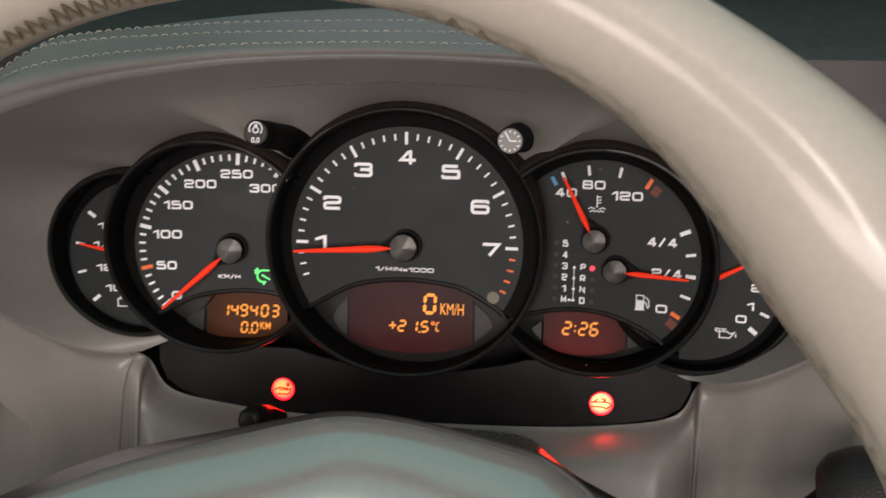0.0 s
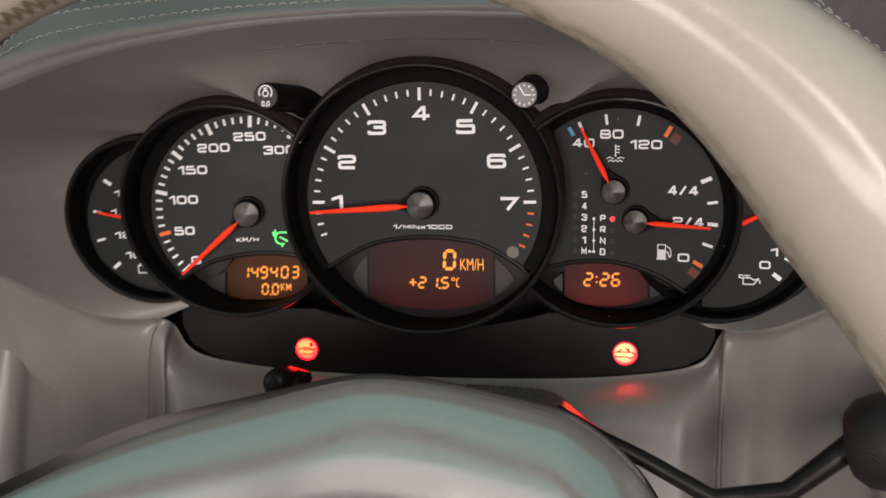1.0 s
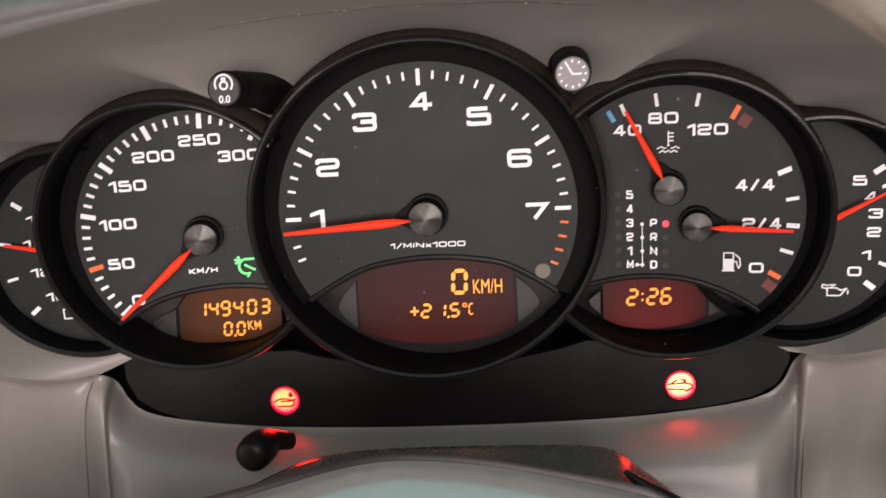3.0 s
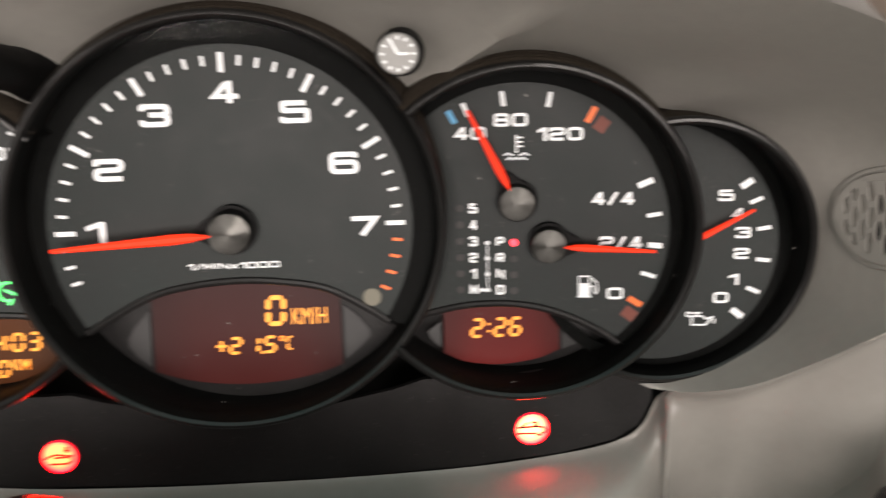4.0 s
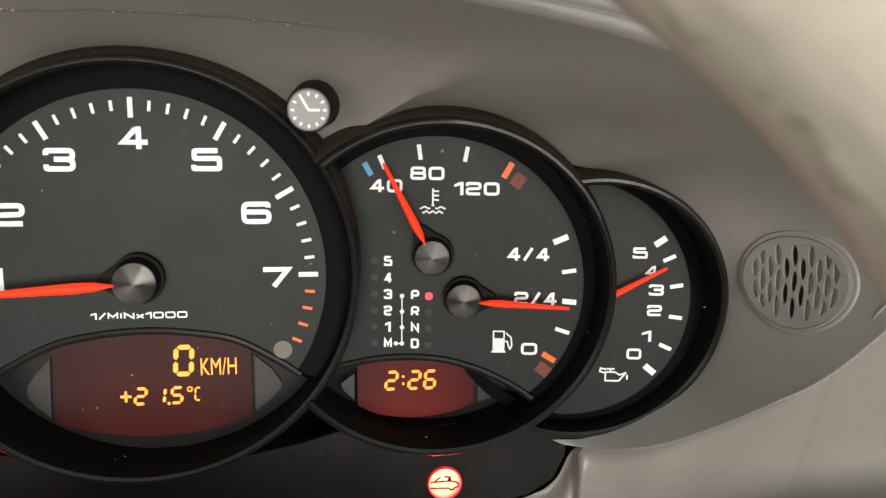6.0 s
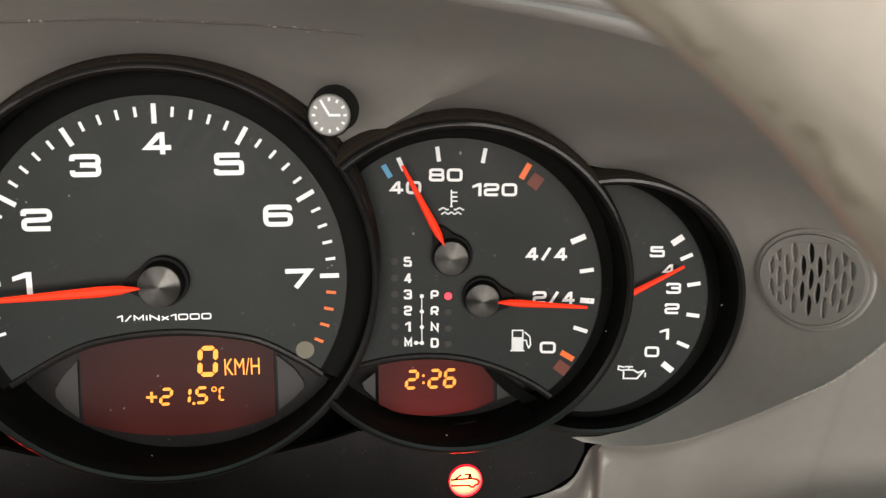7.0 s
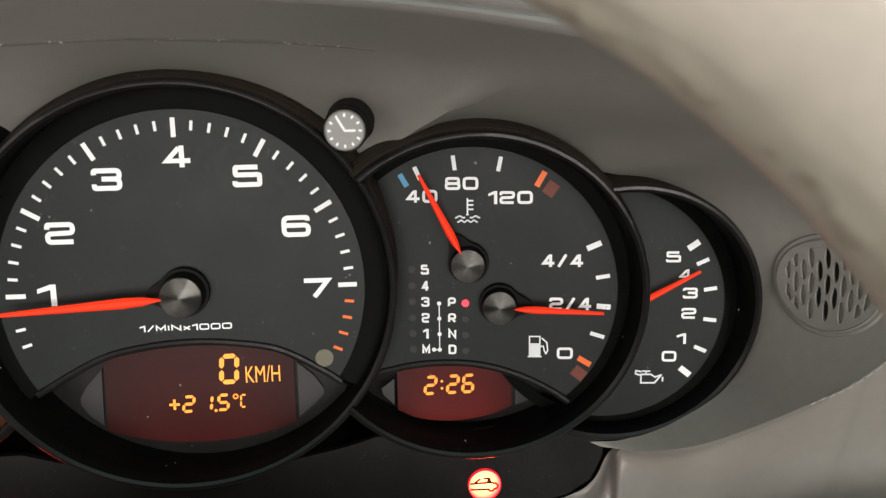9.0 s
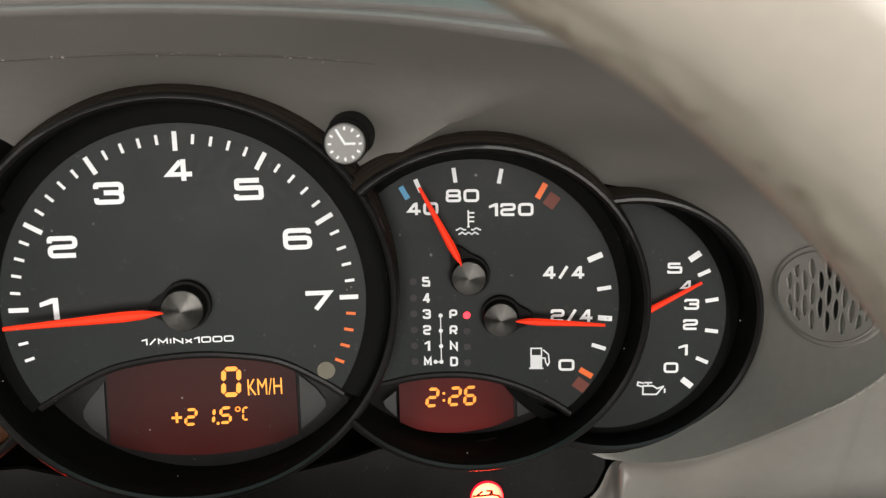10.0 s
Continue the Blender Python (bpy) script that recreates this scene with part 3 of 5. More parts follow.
# lower dashboard under the ledge and the warning lamp panel
def left_of(p):
    """The other side of the panel, whose black insert ends a little earlier."""
    x, y, z = p
    return (-x + (0.0045 if z < -0.0545 else 0.0) * min(1.0, x / 0.08), y, z)


LOWER = [(0.42, -0.085, 0.012), (0.30, -0.075, 0.012), (0.23, -0.066, 0.010), (0.194, -0.058, 0.005)] + [(x, y + 0.005, z - 0.001) for x, y, z in reversed(HALF[1:7])] + [
    (0.1318, -0.001, -0.0555), (0.1303, 0.010, -0.0625), (0.1262, 0.0125, -0.0730), (0.1178, 0.0125, -0.0783), (0.1, 0.0125, -0.0818), (0.07, 0.0125, -0.0848), (0.03, 0.0125, -0.0862), (0.0, 0.0125, -0.0864)]
edge = spline(LOWER + [left_of(p) for p in reversed(LOWER[:-1])], 221)
# how far the panel comes forward as it falls: a small shelf, then a steep face
FALL = ((0, 0.0008, 0.0020, 0.0035, 0.0050, 0.0066, 0.0085, 0.011, 0.015, 0.020, 0.027, 0.036, 0.05, 0.07, 0.1, 0.14, 0.2),
        (0, 0.0009, 0.0027, 0.0056, 0.0090, 0.0122, 0.0150, 0.0174, 0.0198, 0.0218, 0.0240, 0.0268, 0.0315, 0.0400, 0.0504, 0.0616, 0.07))


def ease(x, lo, hi):
    k = min(1.0, max(0.0, (x - lo) / (hi - lo)))
    return k * k * (3 - 2 * k)


rows = []
for v in (0, 0.0008, 0.0020, 0.0035, 0.0050, 0.0066, 0.0085, 0.011, 0.015, 0.020, 0.027, 0.036, 0.05, 0.07, 0.1, 0.14, 0.2):
    row = []
    for x, y, z in edge:
        ax = abs(x) if x > 0 else abs(x) - 0.003
        mid = 0.0125 - float(np.interp(v, *FALL))
        # beside the insert the panel draws back under the ledge
        wing = y + 0.006 + 0.40 * min(v, 0.07) - 0.3 * max(0.0, v - 0.07)
        k = ease(ax, 0.112, 0.150)
        skin = mid + (wing - mid) * k
        row.append((x, y + (skin - y) * ease(v, -0.002 if ax < 0.12 else 0.0, 0.003 + 0.007 * k), z - v))
    rows.append(row)
lower = part("lower_panel", loft(rows), GREIGE_SMOOTH, dashboard, "greige vinyl lower dashboard")
for side in (1, -1):
    k = min(range(len(edge)), key=lambda i: abs(edge[i][0] - (0.1315 if side > 0 else -0.1300)) + 10 * (edge[i][2] < -0.057))
    line = [Vector(r[k]) + Vector(((0.001 if side > 0 else -0.005) * (j / 10) ** 1.5, -0.0001, 0)) for j, r in enumerate(rows)]
    part("panel_seam", tube(line, 0.00022, 6), SEAM_AND_CREASE, lower, "fine dark panel joint")

# pale dashes stand for the highlight and scuffs on the ledge's edge
bm = bmesh.new()
line = [Vector(p) + Vector((0.0004, -0.0008, 0.0004)) for p in spline(HALF[4:9], 60)]
for i in range(0, 58, 3):
    sub = tube([line[i], (line[i] + line[i + 2]) / 2 + Vector((-0.0002, -0.0002, 0)), line[i + 2]], 0.00022, 6)
    me = bpy.data.meshes.new("tmp")
    sub.to_mesh(me)
    sub.free()
    bm.from_mesh(me)
    bpy.data.meshes.remove(me)
part("ledge_glints", bm, THREAD_AND_GLINT, surround, "pale dashes for the highlight and scuffs along the ledge")

# ---- steering wheel ----
WHEEL = Vector((-0.0094, -0.1984, -0.0705))
RIM = 0.1754
LEAN = Matrix.Translation(WHEEL) @ Matrix.Rotation(-0.0504, 4, "Z") @ Matrix.Rotation(-0.1232, 4, "X")
wheel = thing("steering_wheel", WHEEL, "cream leather steering wheel with worn laced rim and grey centre pad", "steering wheel")


def rim_radius(a):
    off = min(abs(a - 0.6345), abs(a - math.pi + 0.6345))
    return 0.0151 + 0.0065 * math.exp(-(off / 0.24) ** 2)


def rim_point(a, t, lift=0.0):
    """A point of the rim's skin: a runs round the wheel, t round its section (pi is the inner side, just past it faces the driver)."""
    aa = a % (2 * math.pi)
    r = rim_radius(aa if aa < math.pi * 1.5 else aa - 2 * math.pi) + lift
    o = Vector((math.cos(a), 0, math.sin(a)))
    return RIM * o + r * (math.cos(t) * o + math.sin(t) * Vector((0, 1.08, 0)))


def rumple(a, t):
    """Puckered leather beside the laced seam."""
    near = math.exp(-((t - 3.42) / 0.22) ** 2)
    p = Vector((math.cos(a) * 60, math.sin(a) * 60, t * 5))
    return near * (0.0007 * noise.noise(p) + 0.0004 * noise.noise(p * 2.7)) - 0.0003 * math.exp(-((t - 3.46) / 0.07) ** 2)


NA, NT = 420, 72
bm = loft([[LEAN @ rim_point(2 * math.pi * k / NA, 2 * math.pi * j / NT, rumple(2 * math.pi * k / NA, 2 * math.pi * j / NT)) for j in range(NT)] for k in range(NA)], closed_rows=True, closed_cols=True)
layer = bm.verts.layers.float.new("wear")
STRAIGHT = LEAN.inverted()
for v in bm.verts:
    d = STRAIGHT @ v.co
    t = math.atan2(d.y / 1.08, math.hypot(d.x, d.z) - RIM) % (2 * math.pi)
    v[layer] = 0.56 * math.exp(-((t - 3.24) / 0.52) ** 2) + 0.35 * math.exp(-((t - 3.34) / 0.25) ** 2)
part("rim", bm, RIM_LEATHER, wheel, "cream leather rim, worn and soiled along its inner edge")
count = 290
spin = random.Random(5)
for k in range(int(count * 0.19), int(count * 0.54)):
    worn = k < count * 0.24
    if worn and spin.random() < 0.62:  # the thread has gone on the worn side
        continue
    a0, a1 = 2 * math.pi * k / count, 2 * math.pi * (k + 0.5 + 0.12 * spin.uniform(-1, 1)) / count
    reach = 3.66 + spin.uniform(-0.08, 0.04) if not worn else 3.46 + spin.uniform(-0.10, 0.10)
    ends = [(rim_point(a0, 3.30, 0.0004), rim_point(a1, reach, 0.0004))]
    if not worn or spin.random() < 0.4:
        ends.append((rim_point(a1, reach, 0.0004), rim_point(2 * math.pi * (k + 1) / count, 3.30, 0.0004)))
    bm = bmesh.new()
    for p, q in ends:
        p, q = LEAN @ p, LEAN @ q
        d = (q - p).normalized()
        n = d.cross(Vector((0, 1, 0))).normalized() * (0.00030 if not worn else 0.00026)
        h = STRAIGHT @ ((p + q) / 2)
        h = (Vector((h.x, 0, h.z)).normalized() * -0.0004) + Vector((0, -0.0002, 0))
        quad = [p + n, p - n, q - n, q + n]
        vs = [bm.verts.new(x) for x in quad] + [bm.verts.new(x + h) for x in quad]
        for f in ((4, 5, 6, 7), (0, 1, 5, 4), (1, 2, 6, 5), (2, 3, 7, 6), (3, 0, 4, 7)):
            bm.faces.new([vs[i] for i in f])
    part("lacing_stitch", bm, LACE, wheel, "dark waxed lacing thread")

ARCH = [(-0.158, -0.090), (-0.134, -0.0835), (-0.1, -0.0722), (-0.07, -0.0645), (-0.045, -0.0578), (-0.02, -0.0508), (-0.003, -0.0488), (0.02, -0.0510), (0.04, -0.0553), (0.058, -0.0592), (0.066, -0.0615), (0.075, -0.0668), (0.083, -0.0728), (0.093, -0.083), (0.100, -0.095)]
arch = spline(ARCH, 181)
for lap in range(40):  # an even sweep
    arch = [arch[0]] + [(a + 2 * b + c) / 4 for a, b, c in zip(arch, arch[1:], arch[2:])] + [arch[-1]]
rows = []
for v, y in spline([(0.0, -0.096), (0.0012, -0.1), (0.004, -0.1055), (0.010, -0.113), (0.02, -0.122), (0.035, -0.131), (0.06, -0.138), (0.1, -0.14)], 40):
    rows.append([(x, y + 0.012 - 0.07 * (abs(x) / 0.158) ** 4, z - 0.002 - v * (1 - 0.5 * (abs(x) / 0.158) ** 2)) for x, z in arch])
part("centre_pad", loft(rows), PAD_GLOSS, wheel, "smooth grey centre pad")
# cover's edge is raised to stand for the shadowed gap above the pad
rows = []
for y, up in ((-0.0954, 0.0004), (-0.0945, 0.0010), (-0.0932, 0.0)):
    rows.append([(x, y + 0.012 - 0.07 * (abs(x) / 0.158) ** 4, z - 0.002 + up * (1.5 + 2.2 * min(1, (x / 0.09) ** 2) * (x < 0) + 1.0 * min(1, (x / 0.09) ** 2))) for x, z in arch])
rows.insert(0, [(x, y - 0.002, z - 0.02) for x, y, z in rows[0]])
part("rear_cover", loft(rows), BLACK, wheel, "black plastic cover behind the pad, raised to show the gap's shadow")

# ---- steering column ----
column = thing("steering_column", (0, -0.04, -0.12), "dark brown-grey plastic steering column shroud", "steering column")
PROFILE = spline([(-0.1, -0.1), (-0.075, -0.088), (-0.045, -0.0735), (-0.02, -0.069), (0.02, -0.0685), (0.055, -0.07), (0.068, -0.078), (0.082, -0.091), (0.095, -0.11)], 41)
rows = [[(x, y, z - dz) for x, z in PROFILE] for y, dz in ((0.01, 0.045), (-0.015, 0.028), (-0.030, 0.010), (-0.036, 0.003), (-0.040, 0.0006), (-0.044, 0.0), (-0.062, 0.003), (-0.088, 0.006))]
part("shroud", loft(rows), SHROUD, column)

# ---- instrument cluster ----
cluster = thing("instrument_cluster", (0, 0.02, -0.085), "five overlapping round black gauges with white figures and orange needles", "instrument cluster")
PANEL = [(-0.1220, -0.044), (-0.1225, -0.063), (-0.1188, -0.0718), (-0.1115, -0.0766), (-0.1, -0.0807), (-0.07, -0.0837), (-0.03, -0.0852), (0, -0.0856), (0.03, -0.0855), (0.07, -0.084), (0.1, -0.081), (0.117, -0.0775), (0.125, -0.0725), (0.129, -0.064), (0.1285, -0.044),
         (0.115, -0.050), (0.0845, -0.0537), (0.055, -0.0535), (0.045, -0.0565), (0.025, -0.0605), (0, -0.0615), (-0.025, -0.0605), (-0.045, -0.0565), (-0.055, -0.0535), (-0.0845, -0.0537), (-0.115, -0.050)]
part("lower_black_panel", slab(PANEL, Matrix.Translation((0, 0.0145, 0)), 0.0025), PIANO, cluster, "satin black warning lamp panel")

MOUNT, LIPS, FACES = {}, {}, {}
OVER = {"tach": (), "speed": ("tach",), "engine": ("tach",), "volt": ("speed",), "oil": ("engine",)}
ARCS = {  # the upper edge of the display opening, in mm on the face
    "tach": [(-46.5, -31.5), (-43.5, -29.5), (-26, -20), (-13, -16.8), (0.7, -15.7), (13, -16.5), (26, -19), (38, -25.5), (45, -30.5), (47, -32)],
    "speed": [(-33, -34), (-30, -32), (-15, -25), (0, -22.3), (12, -22), (23, -23.5), (33, -27.5)],
    "engine": [(-38, -30), (-28, -27.3), (-17, -24.8), (-5.5, -24), (5, -25), (15, -28), (24, -32.3), (31, -37), (33, -38)],
}


def trim(bm, name):
    """Takes away what lies inside the gauge in front."""
    for other in OVER[name]:
        inv, r = LIPS[other].inverted(), DIALS[other][4]
        inside = {v for v in bm.verts if math.hypot((inv @ v.co).x, (inv @ v.co).z) < r - 0.0008}
        bmesh.ops.delete(bm, geom=[f for f in bm.faces if all(v in inside for v in f.verts)], context="FACES")
    return bm


SHELL = {  # how far each outer shell stands out, in mm, by direction
    "tach": ((0, 20, 50, 90, 130, 160, 180, 270), (0.4, 1.4, 3.8, 2.7, 1.6, 0.6, 0.3, 0.3)),
    "speed": ((0, 45, 90, 130, 160, 200, 270), (1.0, 2.8, 2.8, 1.5, 0.5, 0.3, 0.3)),
    "engine": ((0, 20, 45, 90, 130, 180, 270), (0.3, 0.6, 1.9, 2.9, 3.2, 1.0, 0.3)),
    "volt": ((0, 90, 140, 180, 270), (0.6, 0.5, 0.4, 0.3, 0.3)),
    "oil": ((0, 40, 90, 180, 270), (0.3, 0.3, 0.4, 0.6, 0.3)),
}
FACE_SHAPE = {"tach": (0, 0, 52.3), "speed": (2.4, -1.5, 44.4), "engine": (0.6, -1.4, 43.9), "volt": (1.5, -3.5, 36.3), "oil": (1.0, -2.6, 37.2)}
for name, (x, y, z, turn, r) in DIALS.items():
    m = Matrix.Translation((x, y, z)) @ Matrix.Rotation(radians(turn), 4, "Z")
    MOUNT[name] = m
    lx, lz, back, across, up = LIP[name]
    lean = Matrix.Identity(4)
    lean[1][0], lean[1][2] = across, up
    LIPS[name] = ml = Matrix.Translation((lx, back, lz)) @ lean
    shift, drop = lx - x, lz - z
    bezel = part("bezel", trim(lathe([(r - 0.0004, 0.022), (r - 0.0010, 0.004), (r - 0.0024, -0.0080), (r - 0.0029, -0.0150), (r - 0.0024, -0.0174)], ml), name), INNER_BLACK, cluster, "black gauge bezel")
    part("lip", trim(lathe([(r - 0.0024, -0.0174), (r - 0.0016, -0.0182), (r - 0.0008, -0.0180), (r - 0.0003, -0.0174), (r, -0.0165)], ml), name), BEZEL, bezel, "glossy black front lip")
    # dusty shell behind the lip, with fine grooves; it stands out most where the hood rises
    steps = ((0.0, -0.0165), (0.08, -0.0156), (0.30, -0.0148), (0.33, -0.0144), (0.36, -0.0147), (0.60, -0.0132), (0.63, -0.0128), (0.66, -0.0131), (0.90, -0.0112), (1.0, -0.0092), (1.02, 0.004), (1.0, 0.018))
    turns = [2 * math.pi * k / 120 for k in range(120)]
    proud = [float(np.interp(math.degrees(q), *SHELL[name], period=360)) / 1000 for q in turns]
    shell = loft([[ml @ Vector(((r + e * k) * math.cos(q), y, (r + e * k) * math.sin(q))) for q, e in zip(turns, proud)] for k, y in steps], closed_rows=True)
    part("bezel_body", trim(shell, name), FLOCK, bezel, "dusty matt outer shell")
    rings = [k / 24 for k in range(24, 0, -1)]
    cover = part("cover_glass", trim(lathe([((r - 0.0026) * k, -0.0128) for k in rings] + [(0.00001, -0.0128)], ml), name), GLASS, bezel, "clear dusty cover glass")
    cover.visible_shadow = False
    fu, fv, fr = [k / 1000 for k in FACE_SHAPE[name]]
    us = [fu - fr * math.cos(math.pi * k / 80) for k in range(81)]
    us = [u for u in us if not (name == "volt" and u > 0.002) and not (name == "oil" and u < -0.004)]
    half = [math.sqrt(max(0.0, fr * fr - (u - fu) ** 2)) for u in us]
    low = [fv - h for h in half]
    if name in ARCS:
        arc = [Vector((u / 1000, 0, v / 1000)) for u, v in spline(ARCS[name], 49)]
        low = [max(float(np.interp(u, [p.x for p in arc], [p.z for p in arc])), lo) for u, lo in zip(us, low)]
    top = [max(lo, fv + h) for h, lo in zip(half, low)]
    rows = [[m @ Vector((u, 0.0008, lo)) for u, lo in zip(us, low)], [m @ Vector((u, 0, lo)) for u, lo in zip(us, low)], [m @ Vector((u, 0, hi)) for u, hi in zip(us, top)], [m @ Vector((u, 0.0008, hi)) for u, hi in zip(us, top)]]
    FACES[name] = part("dial_face", loft(rows), FACE, cluster, "matt black dial face")
    part("display_mask", slab(disc(shift, drop, r + 0.0025, 64), m, 0.001, -0.0195), PIANO, cluster, "black backing inside the gauge")
    # black gap between the face and the bezel's wall, open where a display lies behind
    a0, a1 = (math.atan2(arc[-1].z, arc[-1].x), math.atan2(arc[0].z, arc[0].x) % (2 * math.pi)) if name in ARCS else (0.0, 2 * math.pi)
    turns = [a0 + (a1 - a0) * k / 80 for k in range(81)]
    part("gap_ring", loft([[m @ Vector((fu + (fr - 0.001) * math.cos(q), 0.0012, fv + (fr - 0.001) * math.sin(q))) for q in turns],
                           [m @ Vector((shift + (r - 0.001) * math.cos(q), 0.0022, drop + (r - 0.001) * math.sin(q))) for q in turns]]), INNER_BLACK, FACES[name])
    if name in ARCS:
        part("opening_rim", tube([m @ (p + Vector((0, -0.0002, 0))) for p in arc if math.hypot(p.x - fu, p.z - fv) < fr + 0.002], 0.0011, 8), BLACK, FACES[name], "black rim of the display opening")
        part("opening_wall", loft([[m @ p for p in arc], [m @ (p + Vector((0, 0.019, -0.001))) for p in arc]]), PIANO, FACES[name])

# ---- markings on the dials ----
def mm(*v):
    return [a / 1000 for a in v]


def tick(dial, angle, r0, r1, width, material=None, cu=0.0, cv=0.0):
    """A radial tick on a dial, in mm about (cu, cv)."""
    a, mid = radians(angle), (r0 + r1) / 2
    u, v, ln, w = mm(cu + mid * math.cos(a), cv + mid * math.sin(a), r1 - r0, width)
    part("tick", slab(bar(u, v, ln, w, angle), MOUNT[dial], 0.00015, 0.0001), material or WHITE, FACES[dial])


GLYPHS = {  # centre lines of the square figures, in a unit box
    "0": [([(0, 0), (1, 0), (1, 1), (0, 1)], True)], "2": [([(0, 0.74), (0, 1), (1, 1), (1, 0.52), (0, 0.48), (0, 0), (1, 0)], False)],
    "3": [([(0, 0.76), (0, 1), (1, 1), (1, 0.53), (0.3, 0.53)], False), ([(0.62, 0.53), (1, 0.5), (1, 0), (0, 0), (0, 0.24)], False)],
    "5": [([(0.94, 1), (0.03, 1), (0.03, 0.57), (1, 0.57), (1, 0), (0, 0), (0, 0.22)], False)], "6": [([(0.97, 0.8), (0.97, 1), (0, 1), (0, 0), (1, 0), (1, 0.55), (0.1, 0.55)], False)],
    "7": [([(0, 1), (1, 1), (0.42, 0)], False)], "8": [([(0, 0), (1, 0), (1, 0.5), (0, 0.5)], True), ([(0.03, 0.5), (0.97, 0.5), (0.97, 1), (0.03, 1)], True)],
    "4": [([(0.74, -0.12), (0.74, 1.12)], False), ([(0.64, 1.0), (0.14, 0.26), (1.08, 0.26)], False)], "/": [([(0, -0.1), (1, 1.1)], False)],
    "M": [([(0, 0), (0, 1), (0.5, 0.3), (1, 1), (1, 0)], False)], "I": [([(0.5, 0), (0.5, 1)], False)], "N": [([(0, 0), (0, 1), (1, 0), (1, 1)], False)],
    "P": [([(0, 0), (0, 1), (1, 1), (1, 0.42), (0, 0.42)], False)], "R": [([(0, 0), (0, 1), (1, 1), (1, 0.42), (0, 0.42)], False), ([(0.5, 0.42), (1, 0)], False)],
    "D": [([(0, 0), (0, 1)], False), ([(-0.1, 1), (1, 1), (1, 0), (-0.1, 0)], False)], "K": [([(0, 0), (0, 1)], False), ([(1, 1), (0.1, 0.5), (1, 0)], False)],
    "H": [([(0, 0), (0, 1)], False), ([(1, 0), (1, 1)], False), ([(0, 0.5), (1, 0.5)], False)], "x": [([(0, 0), (1, 0.72)], False), ([(0, 0.72), (1, 0)], False)], " ": [],
}
SPAN = {"1": 0.58, "/": 0.75, "I": 0.26, "x": 0.8, " ": 0.25}


def rounded(pts, closed, r):
    """The poly-line with its square corners rounded."""
    out, n = [], len(pts)
    for i, p in enumerate(pts):
        if not closed and i in (0, n - 1):
            out.append(Vector(p))
            continue
        p, a, b = Vector(p), Vector(pts[i - 1]), Vector(pts[(i + 1) % n])
        da, db = (a - p), (b - p)
        if da.normalized().dot(db.normalized()) > 0.3:
            out.append(p)
            continue
        k = min(r, da.length * 0.45, db.length * 0.45)
        p0, p1 = p + da.normalized() * k, p + db.normalized() * k
        out += [p0 * (1 - q) ** 2 + 2 * p * q * (1 - q) + p1 * q * q for q in (0, 0.25, 0.5, 0.75, 1)]
    return out


def stroke_path(bm, pts, closed, w, m, y):
    """A flat ribbon of width w along a poly-line, mitred at its corners."""
    n, sides = len(pts), []
    for i, p in enumerate(pts):
        a = pts[i - 1] if (closed or i > 0) else p - (pts[1] - p)
        b = pts[(i + 1) % n] if (closed or i < n - 1) else p + (p - pts[i - 1])
        d0, d1 = (p - a).normalized(), (b - p).normalized()
        n0, n1 = Vector((-d0.y, d0.x)), Vector((-d1.y, d1.x))
        mid = (n0 + n1).normalized()
        k = min(2.2, 1 / max(0.2, mid.dot(n1))) * w / 2
        sides.append([bm.verts.new(m @ Vector((q.x, y, q.y))) for q in (p + mid * k, p - mid * k)])
    for i in range(n if closed else n - 1):
        a, b = sides[i], sides[(i + 1) % n]
        bm.faces.new((a[0], a[1], b[1], b[0]))


def numeral(dial, body, u, v, h, w, bold=0.028, material=None, name="numeral"):
    """Wide square figures and capitals as one print."""
    u, v, h, w = mm(u, v, h, w)
    m = MOUNT[dial]
    single = len(body) == 1
    wide = [SPAN.get(c, 1.0) for c in body]
    gap = 0.14
    unit = w / (1.0 if single else sum(wide) + gap * (len(body) - 1))
    x = u - w / 2
    s = h * 0.222
    bm = bmesh.new()
    for c, k in zip(body, wide):
        cw = w if single else k * unit
        if c == "1":
            top, st = v + h / 2, s * 1.1
            add_slab(bm, [(x + cw, v - h / 2), (x + cw, top), (x + cw - st, top), (x, top - h * 0.20), (x, top - h * 0.40), (x + cw - st, top - h * 0.24), (x + cw - st, v - h / 2)], m, 0.00015, 0.0001)
        else:
            for layer, (pts, closed) in enumerate(GLYPHS[c]):
                line = [(x + s / 2 + px * (cw - s), v - h / 2 + s / 2 + py * (h - s)) for px, py in pts]
                stroke_path(bm, rounded(line, closed, 0.0 if c in "47/MNKHIx" else s * (0.3 if c == "5" else 1.0)), closed, s, m, -0.0002 - 0.00003 * layer)
        x += cw + gap * unit
    part(name, bm, material or WHITE, FACES[dial])


def icon(dial, name, lines, u, v, size, width, material=None, label=""):
    """Line drawing: poly-lines in a unit square about the middle."""
    pts = [[((u + x * size) / 1000, (v + y * size) / 1000) for x, y in ln] for ln in lines]
    return part(name, strokes(pts, MOUNT[dial], width / 1000, 0.00015, 0.0001), material or WHITE, FACES[dial], label)


